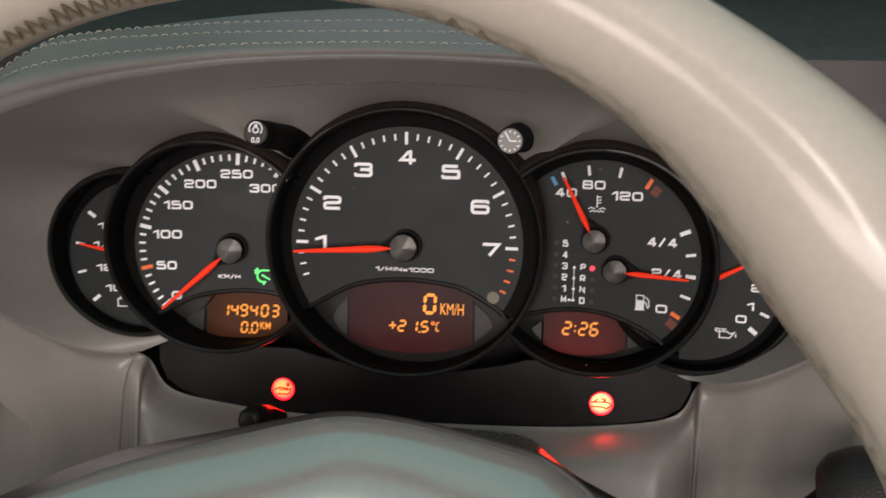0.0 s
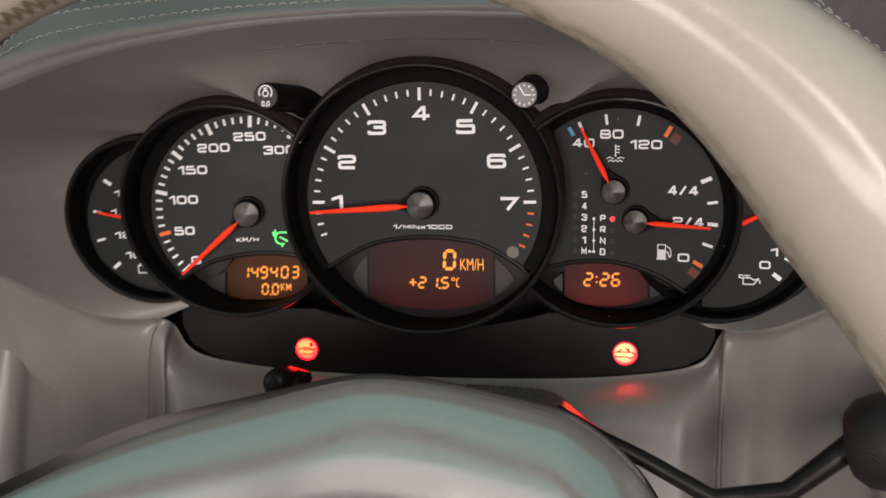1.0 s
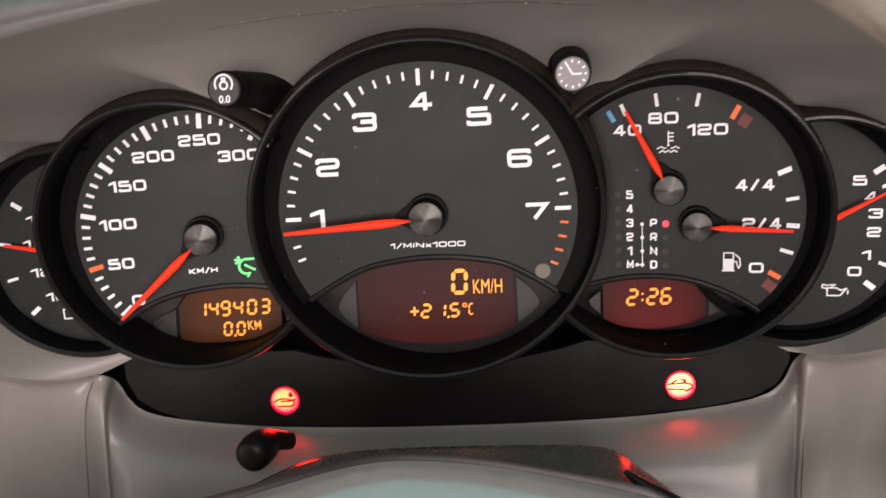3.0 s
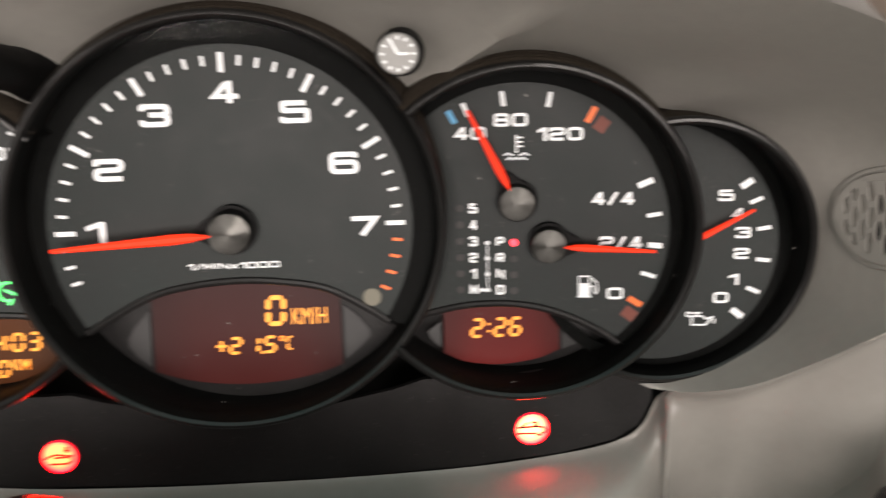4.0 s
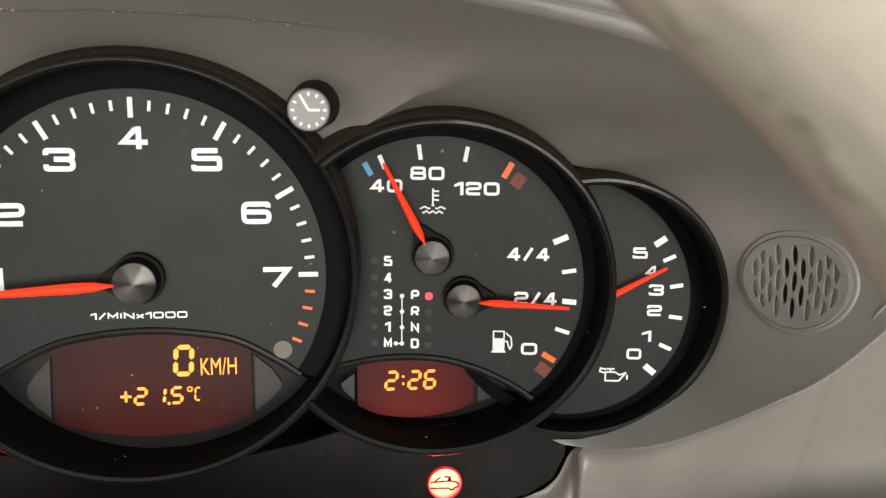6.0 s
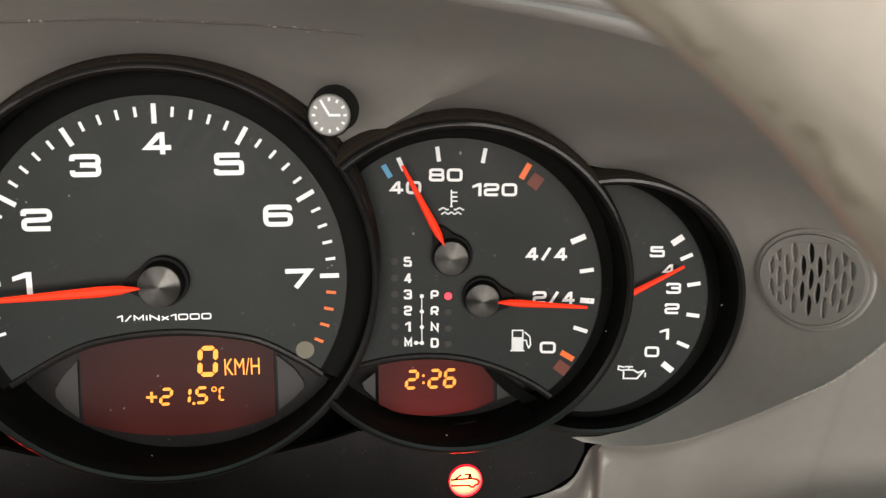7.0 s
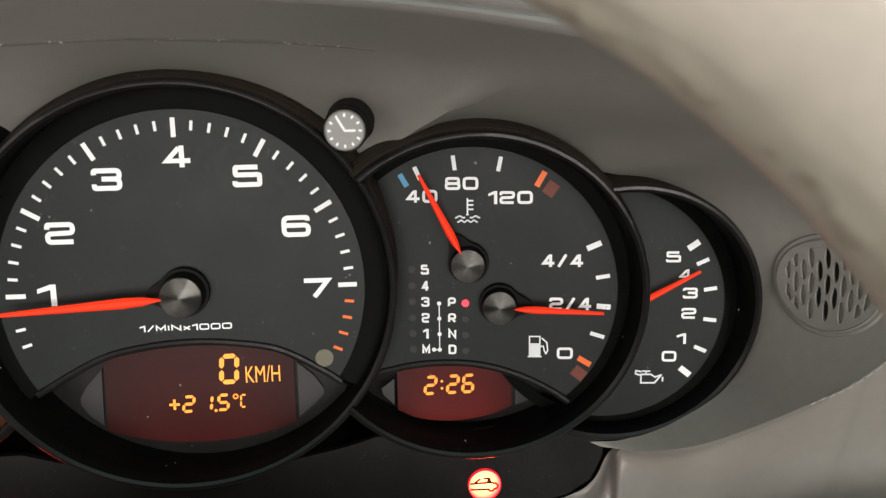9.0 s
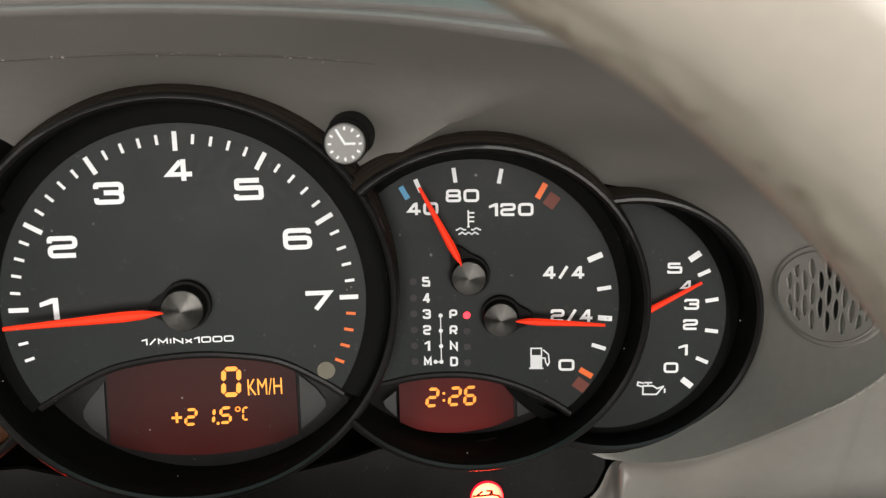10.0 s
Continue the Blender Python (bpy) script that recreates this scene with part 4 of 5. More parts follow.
def needle(dial, hub, tip, lift, base_w, tip_w, start, hub_r, hub_h, hidden=False):
    """A tapered pointer from a round hub."""
    m = MOUNT[dial]
    (hu, hv), (tu, tv) = mm(*hub), mm(*tip)
    d = Vector((tu - hu, 0, tv - hv))
    n = Vector((-d.z, 0, d.x)).normalized()
    d.normalize()
    h, t = Vector((hu, -lift, hv)), Vector((tu, -lift + 0.001, tv))
    start, base_w, tip_w, hub_r, hub_h = mm(start, base_w, tip_w, hub_r, hub_h)
    s = h + d * start
    rows = []
    for k in range(9):
        q = k / 8
        c = s.lerp(t, q)
        w = base_w * (0.12 + 0.88 * min(1, q * 5) ** 0.7) * (1 - q) + tip_w * q
        hgt = 0.0011 * (1 - 0.6 * q)
        rows.append([m @ (c + n * w / 2), m @ (c + n * w * 0.22 + Vector((0, -hgt, 0))), m @ (c - n * w * 0.22 + Vector((0, -hgt, 0))), m @ (c - n * w / 2), m @ (c + Vector((0, 0.0006, 0)))])
    ob = part("needle", loft(rows, closed_rows=True, cap=True), NEEDLE, cluster, "orange-red tapered needle")
    if hidden:
        return
    # black foot: a disc drawn out to a point under the needle
    foot, reach = [], (s - h).length + 0.0055
    for k in range(64):
        a = 2 * math.pi * k / 64
        r = hub_r * 1.20 + max(0.0, reach - hub_r * 1.2) * max(0.0, math.cos(a)) ** 14
        foot.append((hu + d.x * r * math.cos(a) + n.x * r * math.sin(a), hv + d.z * r * math.cos(a) + n.z * r * math.sin(a)))
    part("sleeve", slab(foot, m, 0.0030, 0.0002), HUB, ob, "matt black foot drawn out under the needle")
    mh = m @ Matrix.Translation((hu, 0, hv))
    part("hub", lathe([(hub_r * 1.06, -0.0030), (hub_r * 1.02, -hub_h * 0.72), (hub_r * 0.99, -hub_h * 0.82), (hub_r * 0.96, -hub_h * 0.85), (0.00001, -hub_h * 0.85)], mh, 48), HUB, ob, "matt black hub")
    rings = [(hub_r * 0.985, -hub_h * 0.835), (hub_r * 0.965, -hub_h * 0.862), (hub_r * 0.90, -hub_h * 0.878), (hub_r * 0.45, -hub_h * 0.945), (hub_r * 0.1, -hub_h * 0.992), (0.00001, -hub_h * 0.995)]
    cap = part("hub_cap", lathe(rings, Matrix.Identity(4), 64), HUB_CAP, ob, "dark turned metal cap")
    cap.data.transform(Matrix.Translation(BASES[ob]))
    cap.matrix_basis = Matrix.Translation(-BASES[ob]) @ mh


# rev counter
for k in range(2, 40):
    v = k / 5
    a = 90 - 30 * (v - 4)
    if k % 5 == 0:
        tick("tach", a, 44.5, 50.0, 1.35)
    else:
        tick("tach", a, 46.5, 49.3, 0.85, ORANGE if v > 7 else WHITE)
for n, u, v in ((1, -38.6, 0.0), (2, -33.3, 18.0), (3, -19.2, 33.0), (4, 0.2, 39.0), (5, 19.8, 33.0), (6, 33.0, 18.0), (7, 38.0, -0.9)):
    numeral("tach", str(n), u, v, 6.4, 5.2 if n == 1 else 8.4, 0.03)
numeral("tach", "1/MINx1000", -0.3, -11.1, 1.9, 26.5, 0.02, name="unit_text")
part("light_sensor", slab(disc(*mm(39.6, -22.3, 2.7)), MOUNT["tach"], 0.0004, 0), SENSOR, FACES["tach"], "cloudy round light sensor")
needle("tach", (0.3, 0.0), (-49.2, -3.4), 0.0088, 3.7, 1.2, 5.2, 6.0, 10.5)

# speedometer
for k in range(0, 31):
    v = k * 10
    a = 220.5 - v * 0.5385
    if v % 50 == 0:
        tick("speed", a, 38.2, 43.4, 1.75, ORANGE if v == 50 else WHITE, 3.0, -1.7)
    else:
        tick("speed", a, 40.0, 42.9, 1.05, WHITE, 3.0, -1.7)
for n, u, v, w in ((0, -23.5, -24.4, 4.6), (50, -27.7, -10.3, 9.3), (100, -26.8, 4.2, 13.0), (150, -21.5, 17.8, 13.0), (200, -11.3, 27.6, 14.6), (250, 5.3, 32.3, 14.6), (300, 18.4, 25.9, 14.6)):
    numeral("speed", str(n), u, v, 4.0, w, 0.03)
numeral("speed", "KM/H", 1.0, -15.3, 2.2, 10.3, 0.02, name="unit_text")
ring = [(0.42 * math.cos(radians(a)), 0.42 * math.sin(radians(a))) for a in range(75, 291, 12)]
icon("speed", "cruise_symbol", [ring, [(-0.08, 0.08), (0.42, -0.22)], [(0.1, 0.41), (0.42, 0.41)], [(-0.58, 0.42), (-0.26, 0.30)], [(-0.42, 0.56), (-0.30, 0.30), (-0.56, 0.22)], [(0.14, -0.39), (0.02, -0.58)]], 16.7, -15.0, 6.6, 0.7, GREEN, "lit green cruise control symbol")
needle("speed", (2.9, -1.9), (-28.4, -29.2), 0.0084, 3.4, 1.1, 5.0, 5.8, 10.0)

# engine temperature, fuel and gear display
for a, w, l, material in ((119.9, 1.6, 4.2, BLUE), (113.4, 1.3, 4.2, WHITE), (97.6, 1.2, 4.4, WHITE), (78.7, 1.2, 4.4, WHITE), (60.6, 1.7, 5.0, ORANGE)):
    tick("engine", a, 41.2 - l / 2, 41.2 + l / 2, w, material, 1.0, -3.0)
for a, w, l, material in ((23.5, 1.7, 4.6, WHITE), (9.1, 1.2, 4.2, WHITE), (-4.4, 1.6, 4.2, WHITE), (-17.7, 1.2, 4.4, WHITE), (-31.0, 1.7, 4.4, ORANGE)):
    tick("engine", a, 39.5 - l / 2, 39.5 + l / 2, w, material, 1.0, -3.0)
for a in (54.8, -36.8):
    tick("engine", a, 38.2, 42.4, 3.6, DULL_RED, 1.0, -3.0)
for body, u, v, h, w in (("40", -14.3, 27.9, 3.9, 9.8), ("80", -2.2, 31.7, 3.9, 10.0), ("120", 12.3, 27.4, 3.9, 13.2), ("4/4", 27.8, 8.2, 4.0, 12.8), ("2/4", 30.4, -5.2, 4.0, 12.8), ("0", 28.9, -20.8, 3.7, 4.9)):
    numeral("engine", body, u, v, h, w, 0.02)
for i, body in enumerate("54321M"):
    numeral("engine", body, -13.6, 5.5 - 5.05 * i, 3.1, 1.7 if body == "1" else 2.5, 0.02, name="gear_figure")
    part("gear_lamp", slab(disc(*mm(-17.6, 5.5 - 5.05 * i, 1.1), 20), MOUNT["engine"], 0.0001, 0.0001), UNLIT, FACES["engine"], "unlit gear lamp")
for i, body in enumerate("PRND"):
    numeral("engine", body, -5.5, -4.7 - 5.0 * i, 3.1, 2.5, 0.02, name="gear_figure")
    part("gear_lamp", slab(disc(*mm(-1.4, -5.0 - 5.0 * i, 1.1), 20), MOUNT["engine"], 0.0003, 0.0001), RED_DOT if body == "P" else UNLIT, FACES["engine"], "lit red gear lamp" if body == "P" else "unlit gear lamp")
part("gear_line", strokes([[mm(-9.4, -5.1), mm(-9.4, -19.8)], [mm(-11.0, -19.8), mm(-9.4, -19.8)]], MOUNT["engine"], 0.0003), WHITE, FACES["engine"])
for u, v in ((-9.4, -5.1), (-9.4, -9.9), (-9.4, -14.8), (-9.4, -19.8), (-11.2, -19.8)):
    part("gear_node", slab(disc(*mm(u, v, 0.65), 16), MOUNT["engine"], 0.0002, 0.0001), WHITE, FACES["engine"])
wave = [(x / 40, 0.035 * math.cos(x * 0.47)) for x in range(-20, 21)]
icon("engine", "coolant_symbol", [[(0, 0.5), (0, -0.15)], [(0.02, 0.42), (0.22, 0.42)], [(0.02, 0.24), (0.22, 0.24)], [(0.02, 0.06), (0.22, 0.06)], [(-0.03, -0.16), (0.03, -0.16)],
     [(x, y - 0.26) for x, y in wave if abs(x) > 0.12 and x < 0], [(x, y - 0.26) for x, y in wave if x > 0.12], [(x * 0.8, y - 0.44) for x, y in wave]], -0.5, 23.5, 7.2, 0.48, None, "white coolant temperature symbol")
icon("engine", "fuel_symbol", [[(-0.42, -0.5), (-0.42, 0.47), (0.06, 0.47), (0.06, -0.5)], [(-0.48, -0.5), (0.12, -0.5)], *[[(-0.42, y / 100), (0.06, y / 100)] for y in range(-44, 13, 5)], [(0.16, 0.38), (0.38, 0.18), (0.42, -0.2), (0.34, -0.36), (0.26, -0.2), (0.22, 0.0), (0.08, 0.0)]],
     20.9, -18.6, 6.6, 0.42, None, "white fuel pump symbol")
needle("engine", (-0.3, 8.0), (-14.5, 35.0), 0.0070, 2.9, 0.9, 4.4, 5.1, 8.5)
needle("engine", (9.0, -4.7), (39.8, -6.6), 0.0070, 2.7, 0.9, 4.4, 5.1, 8.5)

# voltmeter
for a, w in ((142.7, 1.6), (169.8, 1.1), (193.7, 1.1), (218.9, 1.6)):
    tick("volt", a, 30.2, 34.2, w, None, 2.0, -3.5)
for body, u, v in (("16", -17.0, 10.5), ("14", -19.5, 1.6), ("12", -18.6, -9.2), ("10", -14.6, -18.9)):
    numeral("volt", body, u, v, 3.3, 8.0, 0.02)
icon("volt", "battery_symbol", [[(-0.5, -0.35), (0.5, -0.35), (0.5, 0.25), (-0.5, 0.25), (-0.5, -0.35)], [(-0.32, 0.25), (-0.32, 0.4), (-0.16, 0.4), (-0.16, 0.25)], [(0.16, 0.25), (0.16, 0.4), (0.32, 0.4), (0.32, 0.25)]], -10.2, -25.6, 6.0, 0.5, None, "white battery symbol")
needle("volt", (2.0, -4.2), (-29.0, 2.6), 0.0045, 2.6, 0.9, 5.0, 5.0, 8.0, True)

# oil pressure
for a, w in ((34.6, 1.9), (24.6, 1.2), (9.5, 1.2), (-7.1, 1.2), (-23.7, 1.2), (-38.2, 1.9)):
    tick("oil", a, 32.2, 36.2, w, None, 0.0, -3.5)
for body, u, v in (("5", 22.1, 12.3), ("4", 25.8, 6.7), ("3", 27.6, 0.8), ("2", 27.4, -5.7), ("1", 25.4, -13.9), ("0", 21.8, -19.7)):
    numeral("oil", body, u, v, 3.5, 2.9 if body == "1" else 4.6, 0.02)
icon("oil", "oil_symbol", [[(-0.3, 0.1), (-0.3, -0.22), (0.18, -0.22), (0.42, 0.08), (0.2, 0.0), (0.05, 0.1), (-0.3, 0.1)], [(-0.12, 0.1), (-0.12, 0.22)], [(-0.24, 0.22), (0.0, 0.22)], [(-0.3, 0.06), (-0.5, 0.12), (-0.48, 0.24), (-0.3, 0.2)], [(0.47, -0.02), (0.47, -0.14)]], 15.9, -26.6, 8.8, 0.5, None, "white oil can symbol")
needle("oil", (2.0, -6.6), (29.8, 8.4), 0.0045, 2.6, 0.9, 5.0, 5.0, 8.0, True)

# ---- displays ----
BACK = Matrix.Translation((0, 0.0176, 0))
SEGS = {"a": ((-0.5, 1), (0.5, 1)), "b": ((0.5, 1), (0.5, 0)), "c": ((0.5, 0), (0.5, -1)), "d": ((-0.5, -1), (0.5, -1)), "e": ((-0.5, 0), (-0.5, -1)), "f": ((-0.5, 1), (-0.5, 0)), "g": ((-0.5, 0), (0.5, 0))}
LIT = {"0": "abcdef", "1": "bc", "2": "abged", "3": "abgcd", "4": "fgbc", "5": "afgcd", "6": "afgcde", "9": "abcdfg", "C": "afed"}


def digit(ch, parent, u, v, h, w, stroke, slant=0.12):
    """A seven-segment figure."""
    bm = bmesh.new()
    hw, hh, s = (w - stroke) / 2, (h - stroke) / 2, stroke / 2
    for key in LIT[ch]:
        (x0, y0), (x1, y1) = SEGS[key]
        x0, x1, y0, y1 = x0 * 2 * hw, x1 * 2 * hw, y0 * hh, y1 * hh
        d = Vector((x1 - x0, y1 - y0)).normalized()
        n = Vector((-d.y, d.x))
        g = s * 0.36
        p0, p1 = Vector((x0, y0)) + d * g, Vector((x1, y1)) - d * g
        hexa = [p0, p0 + d * s + n * s, p1 - d * s + n * s, p1, p1 - d * s - n * s, p0 + d * s - n * s]
        add_slab(bm, [(u + p.x + slant * p.y, v + p.y) for p in hexa], BACK, 0.0001, 0.0012)
    part("digit", bm, SEGMENT, parent)


def screen(outline, material, label):
    outline = outline[:2] + [tuple(p) for p in spline(outline[2:], 30)]
    return part("display", slab([(x / 1000, z / 1000) for x, z in outline], BACK, 0.001, 0), material, cluster, label)


def flank(outline):
    part("mask_wing", slab([(x / 1000, z / 1000) for x, z in outline], BACK, 0.0006, 0), FLANK, cluster, "grey wing beside the display")


trip = screen([(-29.0, -16), (29.2, -16), (29.2, -48.6), (22, -51.2), (12, -53.2), (0, -54), (-12, -53.2), (-22, -51.2), (-29.6, -48.6)], LCD_RED, "dim red lit display with amber speed and temperature")
flank([(-30.2, -28.5), (-30.8, -47.2), (-35, -43.5), (-37.3, -40), (-37.3, -37.5), (-35, -33.8)])
flank([(30.2, -29.0), (30.2, -47.2), (35, -43.5), (38.3, -40), (38.3, -38), (35.5, -33.8)])
digit("0", trip, 0.0090, -0.0300, 0.0100, 0.0062, 0.0015, 0.06)
part("speed_unit", lettering("KM/H", BACK, 0.0194, -0.0321, 0.0055, 0.0108, 0.0, 0.0001, 0.0012), SEGMENT, trip)
for ch, x in (("2", -0.0042), ("1", 0.0014), ("5", 0.0066)):
    digit(ch, trip, x, -0.0410, 0.0058, 0.0040, 0.00095)
digit("C", trip, 0.0129, -0.0408, 0.0046, 0.0022, 0.0006, 0.05)
part("plus_sign", strokes([[(-0.0099, -0.041), (-0.0073, -0.041)], [(-0.0086, -0.0424), (-0.0086, -0.0396)]], BACK, 0.0008, 0.0001, 0.0012), SEGMENT, trip)
part("point", slab(disc(0.0041, -0.0436, 0.0005, 12), BACK, 0.0001, 0.0012), SEGMENT, trip)
part("degree_sign", strokes([[(0.0105 + 0.0007 * math.cos(a), -0.0392 + 0.0007 * math.sin(a)) for a in [k * math.pi / 5 for k in range(11)]]], BACK, 0.0004, 0.0001, 0.0012), SEGMENT, trip)

clock = screen([(62, -28), (99, -28), (99.3, -47), (92, -49.8), (80, -51.2), (69, -49.8), (62, -46.6)], CLOCK_RED, "dim red lit display with an amber clock")
flank([(61, -36), (61, -45), (57.5, -41.5), (56.8, -39.3)])
flank([(100.4, -36.5), (100.6, -47), (106.5, -45), (110, -43.2), (109.5, -41.5), (106, -38.8)])
for ch, x in (("2", 0.0727), ("2", 0.0800), ("6", 0.0850)):
    digit(ch, clock, x, -0.0386, 0.0066, 0.0042, 0.0010)
for dz in (-0.0012, 0.0012):
    part("colon_dot", slab(disc(0.0764, -0.0386 + dz, 0.00045, 12), BACK, 0.0001, 0.0012), SEGMENT, clock)

odo = screen([(-98.6, -28), (-59.5, -28), (-60, -47), (-68, -49), (-80, -50.5), (-92, -50.5), (-100.3, -49.5)], LCD_AMBER, "dim amber lit display with the distance counters")
flank([(-101, -37), (-102, -49.6), (-107, -46.8), (-110.5, -44), (-110.5, -42.3), (-107, -39.5)])
flank([(-58, -34), (-58.2, -45), (-54, -41), (-52, -38)])
for i, (ch, x) in enumerate((("1", -0.0905), ("4", -0.0858), ("9", -0.0811), ("4", -0.0762), ("0", -0.0708), ("3", -0.0656))):
    digit(ch, odo, x, -0.0372 + i * 0.0001, 0.0062, 0.0039, 0.0009)
for x in (-0.0811, -0.0760):
    digit("0", odo, x, -0.0453, 0.0058, 0.0036, 0.0009)
part("point", slab(disc(-0.0786, -0.048, 0.0005, 12), BACK, 0.0001, 0.0012), SEGMENT, odo)
part("distance_unit", lettering("KM", BACK, -0.0706, -0.0441, 0.0036, 0.0052, 0.01, 0.0001, 0.0012), SEGMENT, odo)

# ---- warning lamps ----
LAMPS = Matrix.Translation((0, 0.012, 0))


def telltale(x, z, lines, extra, label, glass):
    at = LAMPS @ Matrix.Translation((x, 0, z))
    lens = part("warning_lamp", lathe([(0.0052, 0), (0.0052, -0.0004), (0.0045, -0.00046), (0.00001, -0.0005)], at, 48), glass, cluster, label)
    # glowing ring that stands for the soft red halo round the lens
    part("lamp_halo", lathe([(0.00545, 0), (0.0054, -0.0011), (0.0052, -0.0012), (0.0052, 0)], at, 48), LAMP_HALO, lens, "glowing red ring standing for the lamp's halo")
    part("lamp_symbol", strokes([[(x + u * 0.0053, z + v * 0.0053) for u, v in ln] for ln in lines], LAMPS, 0.00062, 0.0001, 0.0006), INK, lens, "black open car symbol")
    if extra:
        part("arrow", slab([(x + u * 0.0053, z + v * 0.0053) for u, v in extra], LAMPS, 0.0001, 0.0006), INK, lens, "small dark arrow")


telltale(-0.0606, -0.0735, [[(-0.8, -0.1), (-0.55, 0.05), (-0.2, 0.14), (0.2, 0.1), (0.55, 0.02), (0.66, -0.12), (0.64, -0.32), (0.45, -0.44), (0.2, -0.46), (-0.55, -0.45)], [(-0.3, -0.08), (0.0, -0.04), (0.4, -0.06)], [(0.5, 0.0), (0.74, 0.06)]],
         [(0.32, 0.42), (0.32, 0.62), (0.56, 0.62), (0.56, 0.42), (0.68, 0.42), (0.44, 0.2), (0.2, 0.42)], "glowing orange-red soft top warning lamp", LAMP_RED)
telltale(0.0895, -0.0720, [[(-0.85, 0.1), (0.35, 0.14), (0.7, 0.06), (0.84, -0.08), (0.8, -0.24), (0.6, -0.32), (0.5, -0.42), (0.34, -0.42), (0.24, -0.32), (-0.85, -0.28)], [(-0.6, 0.16), (-0.3, 0.38)], [(0.18, 0.16), (0.3, 0.4), (0.0, 0.42)], [(0.3, 0.4), (0.36, 0.16)]],
         None, "glowing orange open roof warning lamp", LAMP)

# ---- push knobs above the gauges ----
# clock face: base colour lightened in place of its changing gloss
KNOB_FACE = mat("lightened_knob_acrylic", (0.19, 0.187, 0.178), 0.4, vary=0.15, scale=200)
KNOB_DARK = mat("black_knob_acrylic", (0.02, 0.02, 0.019), 0.45, vary=0.15, scale=200)


def push_knob(x, z, side, label, face):
    back = Vector(((0.055, 1, 0.025) if side > 0 else (0.05, 1, -0.10))).normalized()
    turn = back.to_track_quat("Y", "Z").to_matrix().to_4x4()
    m = Matrix.Translation((x, -0.051, z)) @ turn
    knob = part("push_knob", lathe([(0.0047, 0.0004), (0.0052, 0.0010), (0.0052, 0.0046), (0.0049, 0.0050), (0.0050, 0.0060), (0.0054, 0.0075), (0.0056, 0.0100), (0.0057, 0.0300), (0.0062, 0.0350), (0.0080, 0.045)], m, 48), HUB, cluster, label)
    bm = bmesh.new()
    for k in range(48):
        a = 2 * math.pi * k / 48
        o = Vector((math.cos(a), 0, math.sin(a)))
        t = Vector((-o.z, 0, o.x)) * 0.00018
        p, q = o * 0.0054, o * 0.0050
        lo, hi = Vector((0, 0.0012, 0)), Vector((0, 0.0044, 0))
        bm.faces.new([bm.verts.new(m @ v) for v in (q - t + lo, p + lo, p + hi, q - t + hi)])
        bm.faces.new([bm.verts.new(m @ v) for v in (p + lo, q + t + lo, q + t + hi, p + hi)])
    part("knurl", bm, BLACK, knob, "fine grip ribs")
    part("knob_face", lathe([(0.0001, 0), (0.0044, 0), (0.0048, 0.0004)], m, 48), face, knob, "smoked acrylic face")
    return knob, Matrix.Translation((x, -0.0511, z)) @ turn


knob, m = push_knob(0.0483, 0.0490, 1, "black push knob with a clock face", KNOB_FACE)
for k in range(12):
    a = k * 30
    part("hour_mark", slab(bar(0.0036 * math.cos(radians(a)), 0.0036 * math.sin(radians(a)), 0.0008, 0.0005, a), m, 0.00005), WHITE, knob)
part("clock_pointer", strokes([[(0, 0), (0.0023, 0)], [(0, 0), (-0.0017, 0.0029)]], m, 0.00055, 0.00005, 0), WHITE, knob)
knob, m = push_knob(-0.0510, 0.0502, -1, "black push knob with a dimmer symbol", KNOB_DARK)
arc = [(0.0026 * math.cos(radians(a)), 0.0015 + 0.0026 * math.sin(radians(a))) for a in range(-35, 216, 12)]
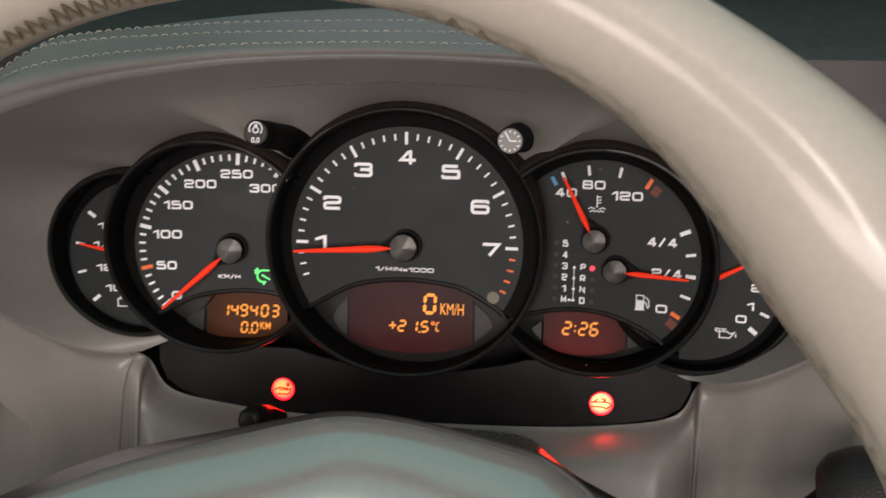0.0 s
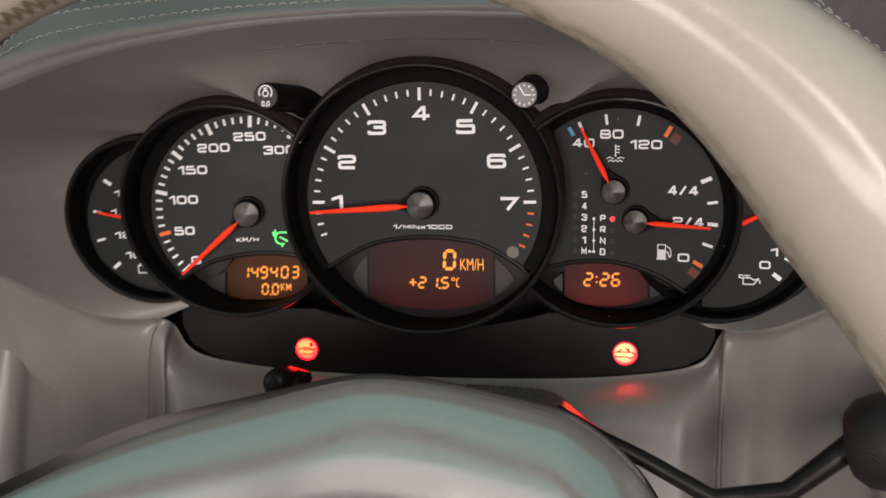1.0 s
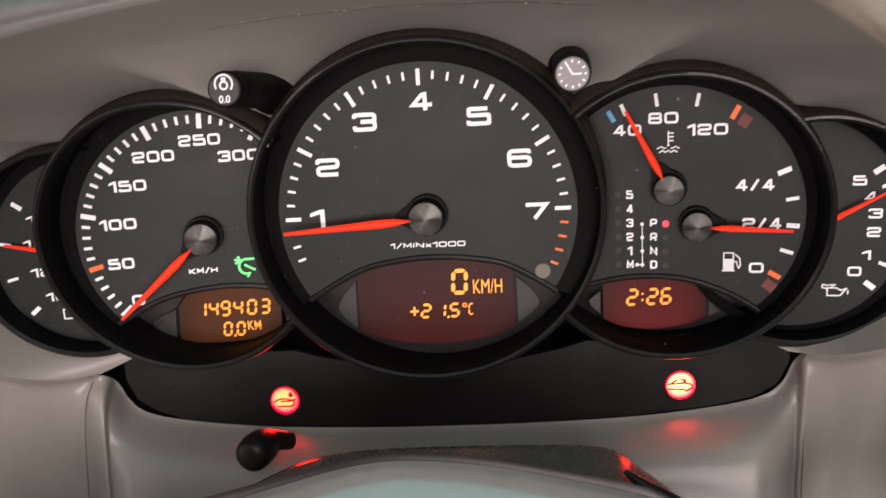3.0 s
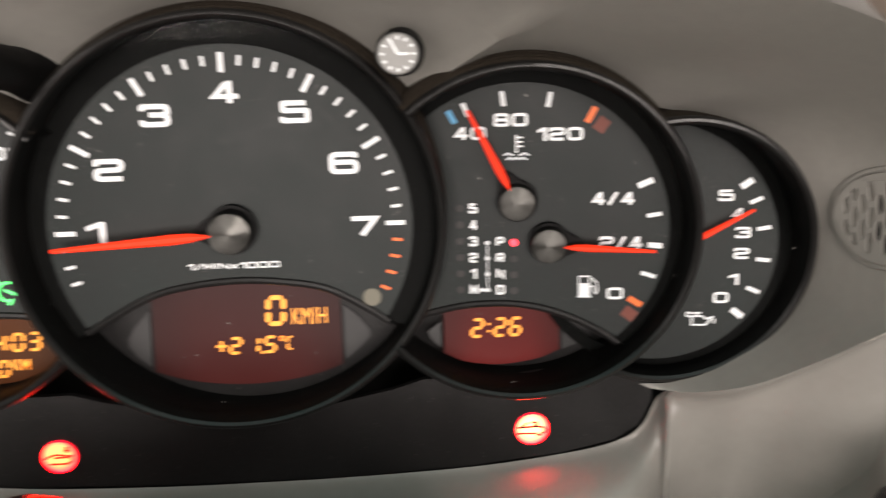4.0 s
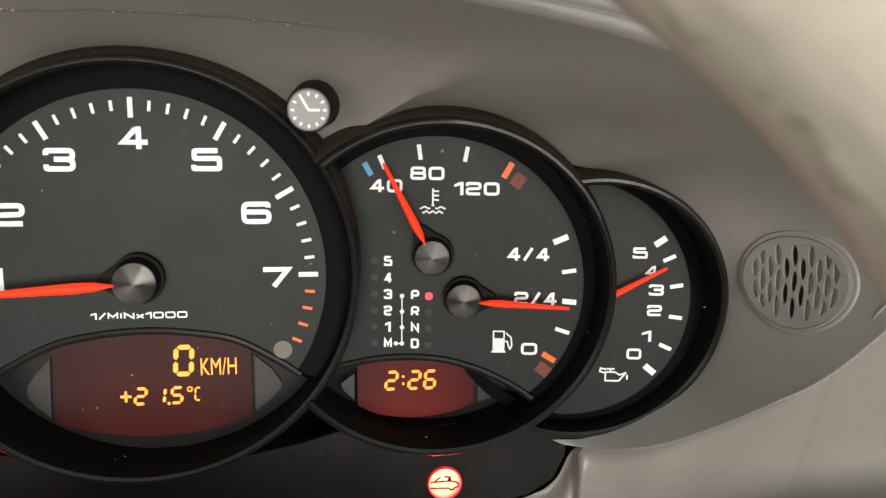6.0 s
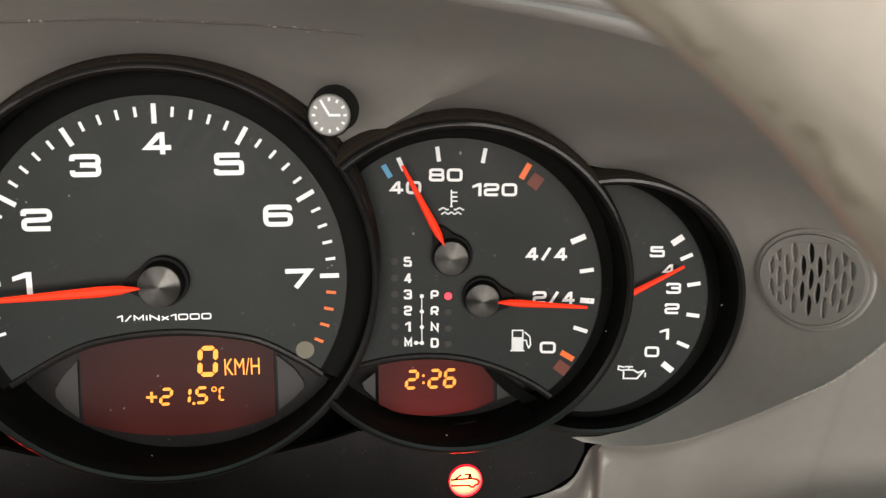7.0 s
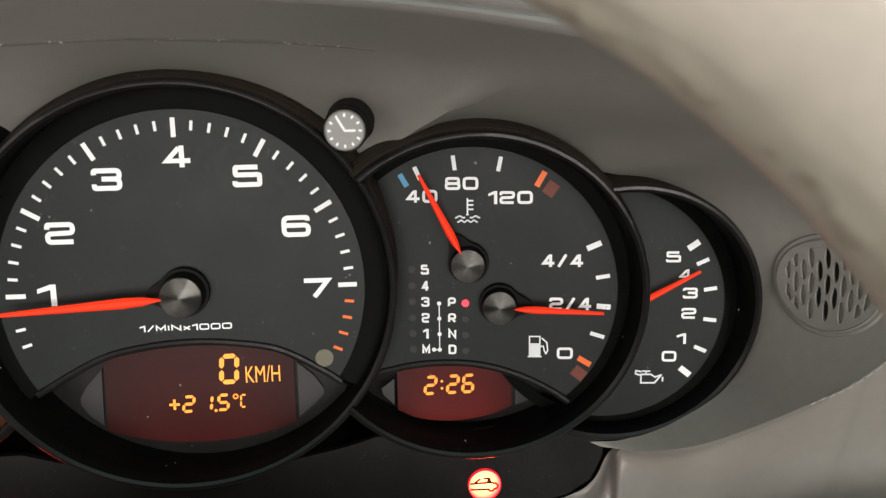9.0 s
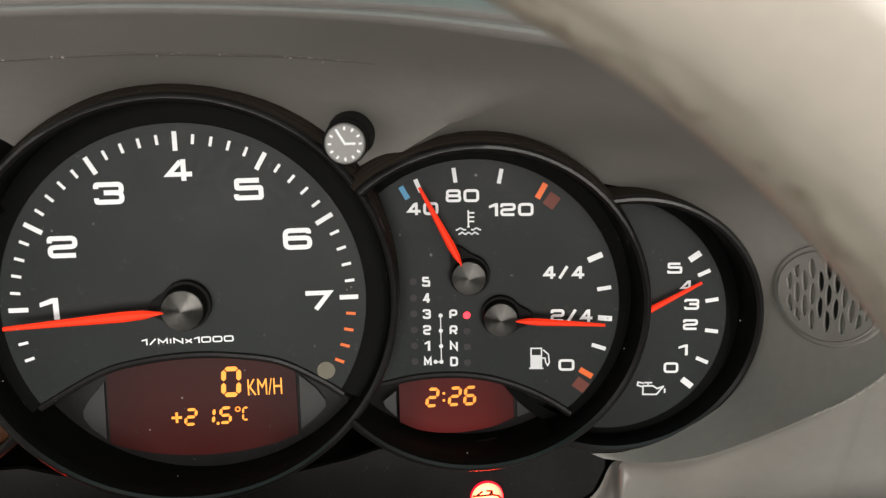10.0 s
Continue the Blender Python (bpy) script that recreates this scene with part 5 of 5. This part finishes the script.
part("dimmer_symbol", strokes([arc, [(0.0011 * math.cos(radians(a)), 0.0011 + 0.0011 * math.sin(radians(a))) for a in range(0, 361, 30)], [(-0.0004, 0.0022), (-0.0004, 0.0031), (0.0004, 0.0031), (0.0004, 0.0022)]], m, 0.00055, 0.00005, 0), WHITE, knob, "white lamp symbol")
part("dimmer_figure", lettering("0.0", m, 0.0, -0.0028, 0.0022, 0.0034, 0.02, 0.00005, 0.0), WHITE, knob)

# ---- stalks ----
GRIP = mat("grained_black_rubber", (0.012, 0.012, 0.012), 0.5, vary=0.2, scale=100, bump=0.5, bump_scale=1500, detail="grain")
stalk = thing("cruise_stalk", (-0.045, -0.005, -0.078), "short black plastic lever with a rounded knob", "stalk")
part("stem", tube([(-0.0547, -0.0085, -0.0808), (-0.0577, -0.012, -0.0788), (-0.0607, -0.016, -0.0768)], [0.0032, 0.0036, 0.0042], 16), BLACK, stalk)
part("stalk_knob", tube([(-0.0604, -0.0155, -0.0769), (-0.0610, -0.018, -0.0767), (-0.0616, -0.021, -0.0765), (-0.0624, -0.026, -0.0760), (-0.0629, -0.0295, -0.0757), (-0.0632, -0.0315, -0.0756), (-0.0633, -0.0321, -0.0755)], [0.0044, 0.0052, 0.0062, 0.0064, 0.0060, 0.0046, 0.0030], 24), BLACK, stalk, "rounded black knob")
wiper = thing("wiper_stalk", (0.08, -0.03, -0.095), "black grained plastic wiper lever with a thick grip", "stalk")
part("stem", tube([(0.061, -0.055, -0.0715), (0.067, -0.06, -0.0745), (0.079, -0.06, -0.0825), (0.094, -0.06, -0.0900), (0.12, -0.06, -0.1050), (0.148, -0.058, -0.1020), (0.171, -0.056, -0.0825)], [0.0008, 0.0022, 0.0030, 0.0032, 0.0036, 0.0042, 0.0050], 16), BLACK, wiper)
part("grip", tube([(0.169, -0.056, -0.0825), (0.1702, -0.0563, -0.0822), (0.174, -0.058, -0.081), (0.182, -0.06, -0.079), (0.198, -0.065, -0.075), (0.24, -0.075, -0.068), (0.25, -0.078, -0.066)], [0.006, 0.0125, 0.0165, 0.0185, 0.0188, 0.016, 0.006], 28), GRIP, wiper, "thick grained grip")
